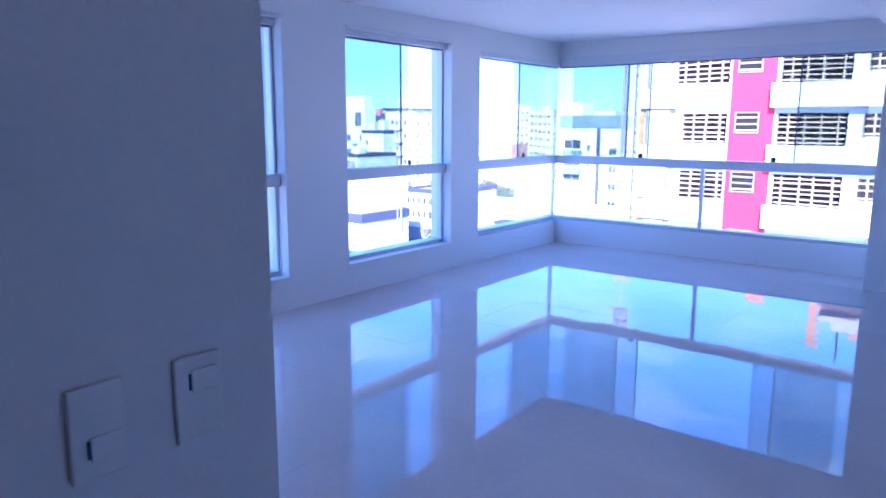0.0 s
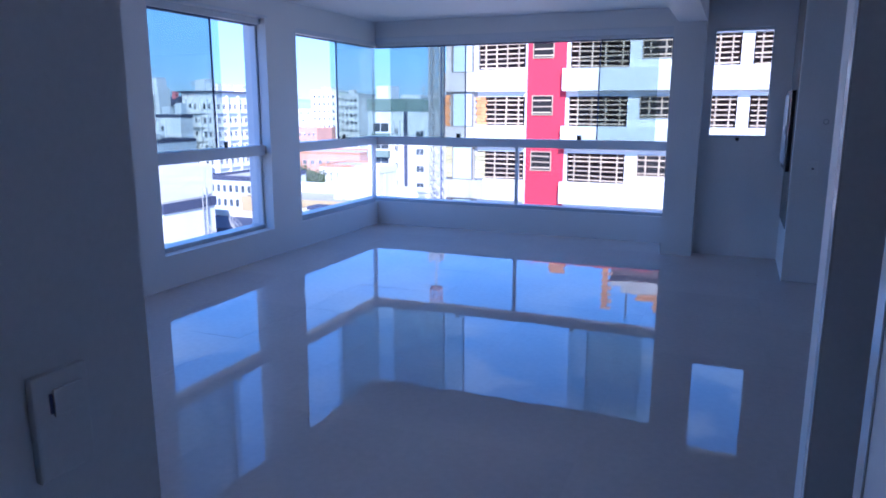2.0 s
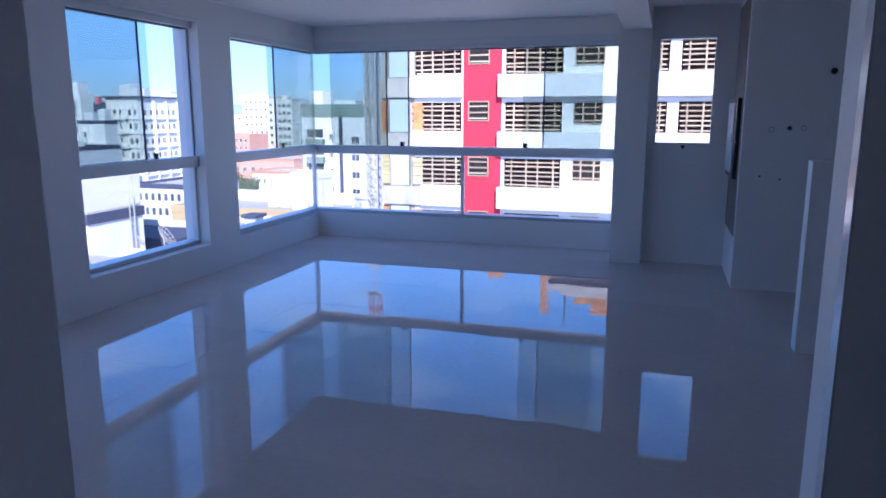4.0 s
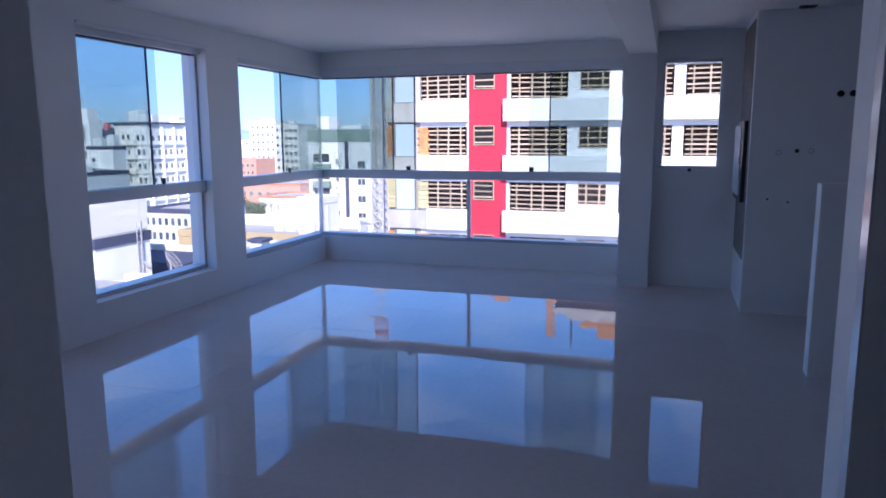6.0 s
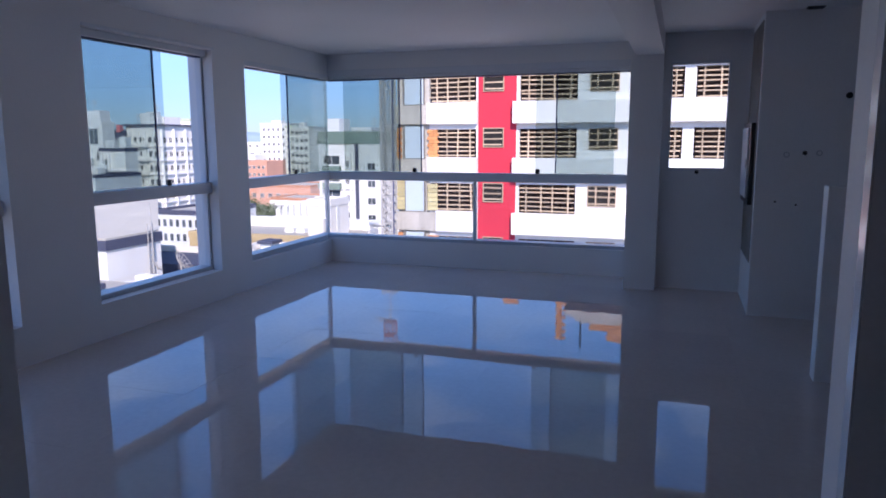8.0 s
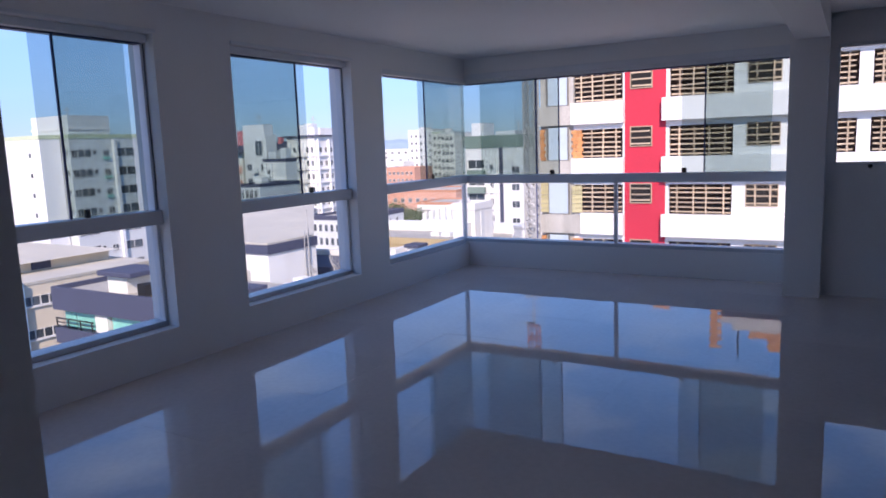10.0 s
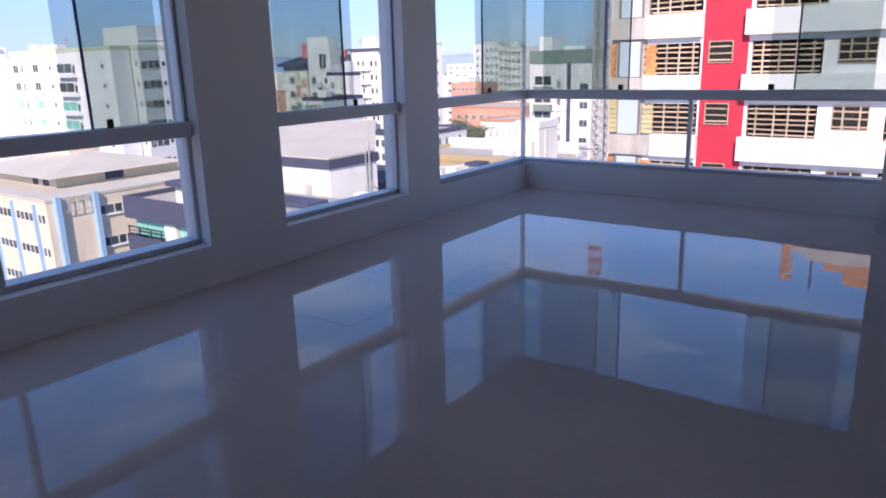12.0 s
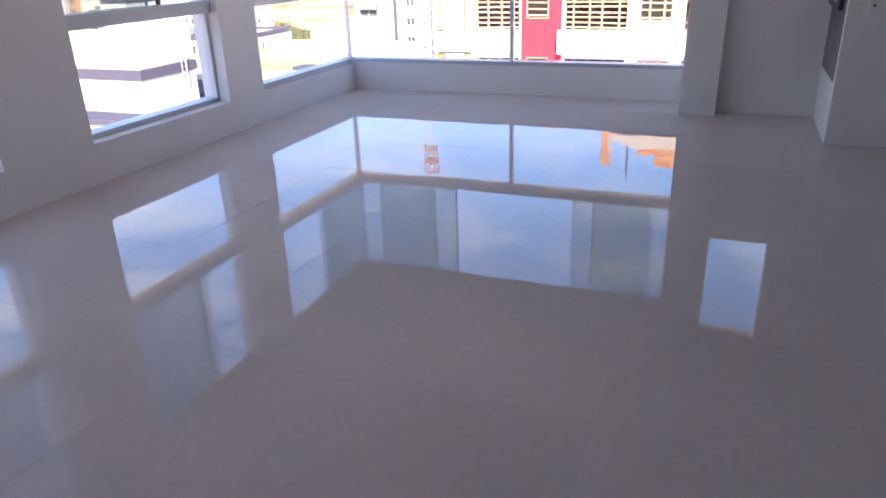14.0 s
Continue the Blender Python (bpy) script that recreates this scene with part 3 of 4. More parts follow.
def boarded(x0, x1, z0, z1, y, rows, posts, lean=0.0):
    """Pine boards nailed over an opening, a little uneven."""
    w = x1 - x0
    for i in range(rows):
        z = z0 + (z1 - z0) * (i + 0.35) / rows
        piece("batten", board(round(w * 0.98, 1), 0.07), ((x0 + x1) / 2 + rnd.uniform(-0.05, 0.05), y, z + rnd.uniform(-0.02, 0.02)), tower, (0, rnd.gauss(0, 0.012) + lean, 0))
    for i in range(posts):
        x = x0 + w * (i + 0.5 + rnd.uniform(-0.12, 0.12)) / posts
        piece("batten", board(0.075, round(z1 - z0, 1)), (x, y - 0.045, (z0 + z1) / 2), tower, (0, rnd.gauss(0, 0.01), 0))


for k in range(-3, 2):
    z = Z0 + ST * k
    for a, b in BAYS[:4]:
        boarded(a + 0.05, b - 0.05, z + 1.14, z + 2.62, FY + 0.10, 6, 4, rnd.choice((0, 0, 0.01, -0.01)))
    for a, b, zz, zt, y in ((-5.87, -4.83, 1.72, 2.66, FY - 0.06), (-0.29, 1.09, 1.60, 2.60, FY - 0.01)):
        # no hole is cut: a near-black slab stands for the shaded depth
        part("opening", boxes((a, b, y - 0.006, y + 0.02, z + zz, z + zt)), M["opening_shade"], tower, "near-black slab painted as the shade in an unglazed opening")
        part("opening_frame", boxes((a - 0.045, b + 0.045, y - 0.05, y - 0.001, z + zz - 0.045, z + zz), (a - 0.045, b + 0.045, y - 0.05, y - 0.001, z + zt, z + zt + 0.05), (a - 0.045, a, y - 0.05, y - 0.001, z + zz, z + zt), (b, b + 0.045, y - 0.05, y - 0.001, z + zz, z + zt)), M["batten"], tower)
        boarded(a, b, z + zz, z + zt, y - 0.035, 3, 2 if a > -1 else 0)

# loose brick infill beside the openings: one mesh of bricks for each patch
brick_me = mesh_of("brick", boxes((-0.14, 0.14, -0.05, 0.05, -0.09, 0.09), bevel=0.008), M["brick"])


def brick_patch(x0, x1, z0, z1, y):
    """Orange hollow bricks laid in courses with thin open joints."""
    row, z = 0, z0 + 0.1
    while z < z1 - 0.05:
        x = x0 + (0.07 if row % 2 else 0.14)
        while x < x1 - 0.06:
            piece("brick", brick_me, (x, y + rnd.uniform(-0.01, 0.01), z), tower, (0, 0, rnd.gauss(0, 0.01)))
            x += 0.288
        z += 0.188
        row += 1


plank_me = mesh_of("plank", boxes((-0.29, 0.29, -0.02, 0.02, -0.11, 0.11), bevel=0.006), M["shutter_board"])
for k in (-2, 0, 1):
    z = Z0 + ST * k
    brick_patch(-9.02, -8.42 if k < 1 else -8.9, z + 1.13, z + 2.62, FY - 0.02)
    if k < 1:
        brick_patch(-10.9, -10.5, z + 1.05, z + 2.8, FY - 0.02)
for x, n in ((-8.78, 6), (-10.72, 7)):
    for i in range(n):
        piece("plank", plank_me, (x, FY - 0.14, Z0 - ST + 1.26 + 0.245 * i), tower, (0, rnd.gauss(0, 0.006), 0))

# roof storey: red capped parapet, grey block wall and stepped brick walls going up
part("parapet", boxes((-6.2, 20.0, FY - 0.46, FY - 0.2, 6.47, 6.75)), M["red"], tower, "red parapet cap")
part("roof", boxes((-9.0, 20.0, FY - 0.19, FY + 15, 6.2, 6.45)), M["concrete"], tower)
# closed box, its inner shade likewise put into the dark colour
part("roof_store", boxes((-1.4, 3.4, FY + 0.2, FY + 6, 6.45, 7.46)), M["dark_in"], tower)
part("roof_wall", boxes((-0.8, 3.4, FY - 0.1, FY + 0.19, 7.46, 8.08)), M["concrete"], tower, "grey block wall")
part("roof_wall", boxes((-1.34, -0.8, FY - 0.1, FY + 0.19, 7.46, 7.75)), M["concrete"], tower, "grey block wall")
bm = bmesh.new()
rod(bm, (-0.5, FY, 8.06), (-0.5, FY, 9.55), 0.05, 6)
part("rebar", bm, M["black"], tower, "dark starter bar")
brick_patch(-4.68, -3.87, 6.75, 7.46, FY - 0.12)
brick_patch(-1.76, -1.3, 6.45, 9.2, FY - 0.12)
brick_patch(0.05, 0.9, 8.08, 8.46, FY - 0.02)
brick_patch(0.9, 3.4, 8.08, 9.06, FY - 0.02)

# ---------------------------------------------------------------- hoist mast beside the tower
mast = holder("hoist_mast", (-11.2, 27.9, GROUND), "grey steel lattice construction hoist mast", "hoist mast")
mx0, mx1, my0, my1 = -11.3, -10.68, 27.6, 28.2
for x in (mx0, mx1):
    for y in (my0, my1):
        bm = bmesh.new()
        rod(bm, (x, y, GROUND), (x, y, 7.0), 0.06, 6)
        part("leg", bm, M["mast"], mast)
bm = bmesh.new()
z, flip = -8.0, False
while z < 6.6:
    for a, b in (((mx0, my0), (mx1, my0)), ((mx1, my0), (mx1, my1)), ((mx0, my1), (mx1, my1)), ((mx0, my0), (mx0, my1))):
        p, q = (a, b) if flip else (b, a)
        rod(bm, (*p, z), (*q, z + 0.5), 0.035, 5)
        rod(bm, (*q, z), (*p, z + 0.5), 0.03, 5)
        rod(bm, (*a, z), (*b, z), 0.03, 5)
    z += 0.5
    flip = not flip
tagged(part("bracing", bm, M["mast"], mast), kind="stuff")
bm = bmesh.new()
rod(bm, (-11.0, 27.9, 6.4), (-11.0, 27.9, 8.7), 0.06, 6)
rod(bm, (-11.9, 27.9, 8.5), (-11.0, 27.9, 8.5), 0.05, 6)
part("top_pole", bm, M["mast"], mast, "slim pole above the mast")
bm = bmesh.new()
for x in (-11.25, -10.75):
    for y in (27.65, 28.15):
        rod(bm, (x, y, 8.6), (x, y, 10.0), 0.045, 5)
for z in (8.6, 9.3, 10.0):
    for p, q in (((-11.25, 27.65), (-10.75, 27.65)), ((-10.75, 27.65), (-10.75, 28.15)), ((-10.75, 28.15), (-11.25, 28.15)), ((-11.25, 28.15), (-11.25, 27.65))):
        rod(bm, (*p, z), (*q, z), 0.05, 5)
part("head", bm, M["mast_red"], mast, "red painted cage at the mast head")
bm = bmesh.new()
rod(bm, (-10.55, 27.5, -20), (-10.55, 27.5, 6.9), 0.03, 6)
part("cable", bm, M["seal"], mast)

# ---------------------------------------------------------------- buildings seen over the corner
b1 = block("apartment_building", -51.6, -38.0, 95, 110, 3.0, "white_r", "white apartment block with a green-grey top band", "green")
part("top_band", boxes((-51.7, -37.9, 94.9, 110.1, 1.0, 2.4)), M["green"], b1, "green-grey top storey")
part("roof_house", boxes((-51.0, -48.8, 97, 101, 2.6, 5.1)), M["white_f"], b1)
part("roof_house", boxes((-47.6, -44.0, 99, 103, 2.6, 3.7)), M["grey_r"], b1)
windows(b1, "s", 95, [-46.4], levels(-2.7, 2.75, 7), 1.3, 1.1)
windows(b1, "s", 95, [-49.3], levels(-2.3, 2.75, 7), 3.0, 1.5)
windows(b1, "s", 95, [-42.3], levels(-3.1, 2.75, 7), 1.4, 1.1)
for z in levels(-2.6, 2.75, 7):
    part("balcony", boxes((-51.4, -47.6, 94.1, 95.0, z - 0.9, z + 0.1)), M["green"], b1, "green-grey balcony front")
    part("shutter", boxes((-40.9, -39.3, 94.93, 95.0, z - 0.7, z + 0.6)), M["white_f"], b1)
part("joint", boxes((-45.1, -44.5, 94.85, 95.0, -26, 1.0)), M["slate"], b1, "dark vertical joint")
part("joint", boxes((-51.0, -50.6, 93.9, 94.1, -26, 1.0)), M["white_f"], b1)
b2 = block("apartment_building", -138, -131.4, 235, 250, 7.0, "cream", "slim pale far apartment block with dark windows", "grey_r")
windows(b2, "s", 235, span(-137.6, -131.8, 3), levels(3.9, 2.9, 10), 1.4, 1.3)
b3 = block("apartment_building", -143, -138.2, 237, 252, 7.4, "cream", "pale cream-green far apartment block", "lime")
windows(b3, "s", 237, span(-142.6, -138.6, 2), levels(4.3, 2.9, 10), 1.2, 1.2)
b4 = block("apartment_building", -156, -144, 240, 255, 8.6, "white_f", "white far apartment block with rows of small windows", "white_r")
windows(b4, "s", 240, span(-155.5, -144.5, 5), levels(5.4, 2.9, 11), 1.0, 1.2)
part("roof_house", boxes((-152, -148, 242, 246, 7.2, 9.6)), M["white_f"], b4)
b5 = block("salmon_building", -149, -136.5, 213, 226, -5.6, "salmon", "salmon coloured block with small dark windows", "salmon")
windows(b5, "s", 213, span(-148.5, -137, 6), levels(-8.4, 2.6, 5), 1.1, 1.1)
b6 = block("salmon_building", -105, -84, 150, 166, -9.6, "salmon", "salmon coloured low block", "clay")
windows(b6, "s", 150, span(-104, -85, 8), levels(-13.0, 2.9, 4), 1.2, 1.2)
b25 = block("low_house", -82, -72, 128, 140, -10.8, "cream", "cream low house with a clay roof", "clay")
windows(b25, "s", 128, span(-81.5, -72.5, 5), levels(-13.6, 2.9, 3), 1.1, 1.1)
b7 = block("white_block", -26.3, -24.1, 46.0, 49.5, -3.45, "white_r", "plain white rendered stair block on a roof", bottom=-6.9)
part("door", boxes((-24.1, -24.04, 47.1, 47.7, -6.8, -4.2)), M["grey_r"], b7)
part("lean_to", boxes((-25.3, -24.4, 45.2, 46.0, -6.9, -5.1)), M["white_r"], b7)
b27 = holder("terrace_house", (-34, 58.5, GROUND), "white terrace house with a stepped parapet", "building")
part("wall", boxes((-36.5, -31.0, 57.0, 60, GROUND, -6.3)), M["white_r"], b27)
for i in range(7):
    part("crenel", boxes((-36.3 + 0.78 * i, -35.8 + 0.78 * i, 57.0, 57.3, -6.3, -5.6 + 0.24 * i)), M["white_r"], b27)
windows(b27, "s", 57.0, span(-36, -32, 4), [-7.6], 0.7, 0.7)
b8 = block("ochre_roofed_building", -38, -9, 45, 54, -6.55, "ochre", "low building with ochre parapet and grey roof", "ochre")
part("ridge", boxes((-38, -9, 52.6, 53.4, -7.0, -5.95)), M["white_r"], b8)
for x in (-30.5, -29.3, -22.0):
    part("skylight", boxes((x, x + 0.9, 49, 50.0, -7.0, -6.5), bevel=0.05), M["white_r"], b8)
part("vent_house", boxes((-20.9, -19.6, 47, 48.6, -7, -5.6)), M["white_r"], b8)
part("vent_cap", boxes((-21.1, -19.4, 46.8, 48.8, -5.6, -5.4)), M["white_f"], b8)
b9 = block("low_house", -22.6, -16.5, 27.0, 33, -5.2, "white_r", "low white house roof with a capped chimney")
part("chimney", boxes((-19.4, -18.65, 28.0, 28.9, -5.6, -4.55)), M["grey_r"], b9)
part("chimney_cap", boxes((-19.55, -18.5, 27.85, 29.05, -4.55, -4.35), bevel=0.05), M["slate"], b9, "dark chimney cap")
part("vent", boxes((-21.2, -20.4, 28.2, 29.0, -5.6, -4.75)), M["white_r"], b9)
part("vent", boxes((-22.3, -21.7, 28.4, 29.2, -5.6, -4.9)), M["grey_r"], b9)

# ---------------------------------------------------------------- buildings seen through the middle window
b10 = holder("rooftop_building", (-31, 27, GROUND), "white rooftop block with a slate-blue parapet band", "building")
CX, CY, TER = -27.6, 24.5, -7.75
part("wall", boxes((CX - 8, CX, CY, CY + 4.6, GROUND, -4.85)), M["white_r"], b10)
part("parapet", boxes((CX - 8.1, CX + 0.1, CY - 0.1, CY + 4.7, -4.85, -4.25)), M["slate"], b10, "slate-blue parapet band")
bm = bmesh.new()
lo = ((CX - 8.0, CY + 0.0, -4.25), (CX, CY + 0.0, -4.25), (CX - 0.1, CY + 4.6, -4.25), (-36.5, 39.5, -3.2), (-47.0, 36.0, -3.6))
top = [bm.verts.new((x, y, z + 0.12)) for x, y, z in lo]
bot = [bm.verts.new(p) for p in lo]
bm.faces.new(top)
bm.faces.new(bot[::-1])
for i in range(5):
    j = (i + 1) % 5
    bm.faces.new((bot[i], bot[j], top[j], top[i]))
part("sloping_roof", bm, M["fibre"], b10, "pale sloping roof sheet")
part("hatch", boxes((CX - 2.3, CX - 1.65, CY - 0.04, CY, -6.85, -5.95)), M["concrete"], b10, "small brown hatch")
part("terrace", boxes((CX - 8, CX + 5, CY - 5.5, CY - 0.01, GROUND, TER), (CX + 0.01, CX + 5, CY - 0.01, CY + 16, GROUND, TER)), M["roof"], b10)
part("step", boxes((CX + 0.5, CX + 2.2, CY - 0.5, CY + 0.8, TER, -6.75), bevel=0.04), M["white_r"], b10)
part("step", boxes((CX + 1.2, CX + 2.6, CY + 0.81, CY + 1.6, TER, -6.4), bevel=0.04), M["white_r"], b10)
part("tank_house", boxes((CX - 1.0, CX + 2.9, CY - 4.9, CY - 3.6, TER, -6.2)), M["grey_r"], b10)
part("tank_cap", boxes((CX - 1.2, CX + 3.15, CY - 5.1, CY - 3.4, -6.2, -5.9), bevel=0.05), M["slate"], b10, "dark cap slab")
part("terrace_wall", boxes((CX - 9.0, CX + 5, CY + 14.0, CY + 14.3, TER - 1, -6.85)), M["white_r"], b10)
part("dark_roof", boxes((CX - 9.0, CX - 1.0, CY + 9.0, CY + 13.9, GROUND, -7.3)), M["slate"], b10, "dark flat roof")
lad = part("ladder", boxes((CX + 0.12, CX + 0.17, CY + 3.3, CY + 3.35, TER, -3.6), (CX + 0.12, CX + 0.17, CY + 3.75, CY + 3.8, TER, -3.6)), M["mast"], b10)
for i in range(13):
    part("rung", boxes((CX + 0.125, CX + 0.165, CY + 3.35, CY + 3.75, TER + 0.2 + 0.3 * i, TER + 0.23 + 0.3 * i)), M["mast"], lad)
bm = bmesh.new()
rod(bm, (CX + 0.3, CY + 3.5, TER), (CX + 0.3, CY + 3.5, -2.3), 0.03, 6)
part("antenna_pole", bm, M["mast"], b10)


def dish(x, y, z, r, label):
    """A mesh satellite dish: ribs and rings on a bowl, on a short post."""
    d = holder("satellite_dish", (x, y, TER), label, "satellite dish")
    turn = Euler((radians(-62), 0, radians(-25))).to_matrix()

    def at(rad, ang):
        return Vector((x, y, z)) + turn @ Vector((rad * math.cos(ang), rad * math.sin(ang), 0.32 * rad * rad / r))
    bm = bmesh.new()
    for i in range(14):
        a = 2 * math.pi * i / 14
        rod(bm, at(0.05, a), at(r * 0.55, a), 0.02, 4)
        rod(bm, at(r * 0.55, a), at(r, a), 0.02, 4)
    part("ribs", bm, M["mast"], d)
    bm = bmesh.new()
    for rad in (0.35, 0.7, 1.0):
        for i in range(20):
            rod(bm, at(r * rad, 2 * math.pi * i / 20), at(r * rad, 2 * math.pi * (i + 1) / 20), 0.018, 4)
    part("rings", bm, M["mast"], d)
    bm = bmesh.new()
    rod(bm, (x, y, TER), (x, y, z), 0.05, 6)
    part("post", bm, M["mast"], d)


dish(CX + 0.6, CY + 5.7, -6.55, 0.85, "grey mesh satellite dish on a flat roof")
dish(CX + 0.9, CY + 3.1, -6.3, 0.32, "small pale satellite dish beside a ladder")

b11 = block("apartment_building", -104.5, -98.3, 98, 101, 5.2, "white_r", "white apartment block with a tall stair tower", "white_r")
part("stair_tower", boxes((-104.3, -98.5, 97.9, 100.4, 4.0, 7.2)), M["white_f"], b11)
windows(b11, "s", 97.85, [-100.2], [1.0], 2.0, 3.0)
windows(b11, "s", 98, [-103.2, -99.4], levels(-2.0, 2.9, 8), 1.4, 1.4)
b26 = block("apartment_building", -112, -105.2, 98, 108, 2.2, "cream", "cream apartment block with orange panels and a red gable", "slate")
part("gable", boxes((-108.2, -105.0, 100, 106, 2.2, 6.2)), M["rose"], b26, "faded red painted gable")
part("eave", boxes((-112.6, -104.6, 96.8, 109, 1.6, 2.2)), M["slate"], b26, "dark overhanging eave")
bm = bmesh.new()
e = [bm.verts.new(p) for p in ((-112.6, 96.8, 2.2), (-104.6, 96.8, 2.2), (-104.6, 109, 2.2), (-112.6, 109, 2.2))]
ridge = [bm.verts.new((-109.6, 102, 3.9)), bm.verts.new((-107.4, 102, 3.9))]
for f in ((e[0], e[1], ridge[1], ridge[0]), (e[1], e[2], ridge[1]), (e[2], e[3], ridge[0], ridge[1]), (e[3], e[0], ridge[0])):
    bm.faces.new(f)
part("hip_roof", bm, M["slate"], b26, "dark pitched roof")
for z in levels(-1.4, 2.9, 5):
    part("panel", boxes((-106.8, -105.4, 97.9, 98.0, z - 1.2, z + 0.4)), M["salmon"], b26, "orange facade panel")
windows(b26, "s", 98, [-109.6], levels(-1.9, 2.9, 6), 1.6, 1.4)
b12 = block("apartment_building", -91.6, -86.0, 90, 93, 0.4, "white_r", "off-white block with tall grey glazed bays", "slate")
windows(b12, "s", 90, [-87.2], levels(-3.0, 2.9, 8), 2.4, 2.5, "grey_r")
windows(b12, "s", 90, [-90.4], levels(-2.6, 2.9, 8), 1.1, 1.1)
b13 = block("apartment_building", -101.8, -94.2, 108, 122, 4.6, "white_r", "off-white apartment block with white balconies", "white_r")
windows(b13, "s", 108, span(-101.6, -94.4, 6), levels(1.2, 2.8, 9), 0.75, 1.2)
windows(b13, "e", -94.2, span(109, 121, 7), levels(1.2, 2.8, 9), 0.9, 1.1)
for z in levels(0.6, 2.8, 8):
    part("balcony", boxes((-99.6, -96.4, 107.1, 108.0, z - 0.2, z + 0.7)), M["white_r"], b13)
part("eave", boxes((-102.4, -93.6, 107.4, 122.4, 4.6, 4.9)), M["slate"], b13, "dark roof edge")
part("roof_house", boxes((-99.0, -95.0, 111, 116, 4.0, 6.4)), M["white_r"], b13)
for z in levels(0.4, 2.8, 9):
    part("floor_edge", boxes((-94.2, -93.8, 108.2, 121.8, z, z + 0.25)), M["white_f"], b13)
for u in (108.6, 112.2, 115.8, 119.4):
    part("rib", boxes((-94.2, -93.7, u, u + 0.3, GROUND, 4.0)), M["white_f"], b13)
b29 = holder("apartment_building", (-105, 110, GROUND), "pale apartment block with a dark pitched roof and balconies", "building")
part("wall", boxes((-108.6, -101.9, 108, 113, GROUND, 2.1)), M["white_r"], b29)
bm = bmesh.new()
e = [bm.verts.new(p) for p in ((-109.2, 107.2, 2.1), (-101.85, 107.2, 2.1), (-101.85, 113.8, 2.1), (-109.2, 113.8, 2.1))]
ridge = [bm.verts.new((-106.8, 110.5, 3.9)), bm.verts.new((-103.8, 110.5, 3.9))]
for f in ((e[0], e[1], ridge[1], ridge[0]), (e[1], e[2], ridge[1]), (e[2], e[3], ridge[0], ridge[1]), (e[3], e[0], ridge[0]), (e[3], e[2], e[1], e[0])):
    bm.faces.new(f)
part("roof", bm, M["slate"], b29, "dark pitched roof")
part("chimney", boxes((-105.9, -105.0, 109.6, 110.6, 2.9, 4.9)), M["rose"], b29, "faded red chimney")
windows(b29, "s", 108, span(-108.4, -102.1, 5), levels(-0.6, 2.8, 8), 0.8, 1.2)
for z in levels(-1.0, 2.8, 8):
    part("balcony", boxes((-108.0, -104.2, 107.3, 108.0, z - 0.2, z + 0.6)), M["white_r"], b29)
b14 = block("apartment_building", -104.4, -100.3, 120, 134, 3.8, "white_r", "white block with dark banded balconies", "slate")
windows(b14, "s", 120, span(-104.2, -100.5, 2), levels(-0.6, 2.8, 9), 1.5, 1.4)
for z in (-4.0, -7.2):
    part("balcony", boxes((-104.2, -100.6, 119.2, 120, z, z + 1.0)), M["slate"], b14, "dark balcony band")
windows(b14, "e", -100.3, span(121, 133, 7), levels(-0.6, 2.8, 9), 0.9, 1.1)
b15 = block("apartment_building", -110, -104.4, 131, 145, 6.7, "white_f", "tall bright white apartment block", "lime")
windows(b15, "s", 131, span(-109.6, -104.8, 3), levels(2.9, 2.9, 11), 0.8, 0.9)
windows(b15, "e", -104.4, span(132, 144, 5), levels(1.6, 2.9, 10), 1.0, 1.0)
b16 = block("low_house", -88.0, -83.0, 80, 90, -3.6, "grey_r", "low grey house with a dark roof edge", "slate")
windows(b16, "s", 80, span(-87.6, -83.4, 4), levels(-6.2, 2.9, 4), 0.8, 1.5)
b17 = block("low_house", -62, -54, 68, 80, -7.4, "grey_r", "pale grey house with narrow windows and a dark roof edge", "slate")
windows(b17, "s", 68, span(-61.5, -54.5, 7), levels(-9.6, 1.9, 5), 0.6, 1.0)
windows(b17, "e", -54, span(69, 79, 6), levels(-9.6, 1.9, 5), 0.6, 1.0)

# ---------------------------------------------------------------- buildings seen through the near window
BX, BY, BT = -51.0, 17.75, -8.0
b18 = holder("office_building", (BX - 12, BY + 6, GROUND), "beige office building with light blue pilasters", "building")
part("wall", boxes((BX - 20.6, BX, BY, BY + 16, GROUND, BT)), M["beige"], b18)
part("roof", boxes((BX - 20.65, BX + 0.06, BY - 0.06, BY + 16.1, BT, BT + 0.22)), M["fibre"], b18)
part("roof_house", boxes((BX - 18, BX - 5.0, BY + 3.4, BY + 15.0, BT + 0.22, BT + 1.15)), M["beige"], b18)
bm = bmesh.new()
x0, x1, y0, y1, z0, z1 = BX - 19.2, BX - 3.9, BY + 2.3, BY + 15.6, BT + 1.15, BT + 2.5
e = [bm.verts.new(p) for p in ((x0, y0, z0), (x1, y0, z0), (x1, y1, z0), (x0, y1, z0))]
r0, r1 = bm.verts.new((x0 + 6.4, (y0 + y1) / 2, z1)), bm.verts.new((x1 - 6.4, (y0 + y1) / 2, z1))
for f in ((e[0], e[1], r1, r0), (e[1], e[2], r1), (e[2], e[3], r0, r1), (e[3], e[0], r0), (e[3], e[2], e[1], e[0])):
    bm.faces.new(f)
part("hip_roof", bm, M["fibre"], b18, "pale hipped roof")
part("lantern", boxes((BX - 15, BX - 10.5, BY + 7.6, BY + 10.6, BT + 2.2, BT + 3.0)), M["beige"], b18)
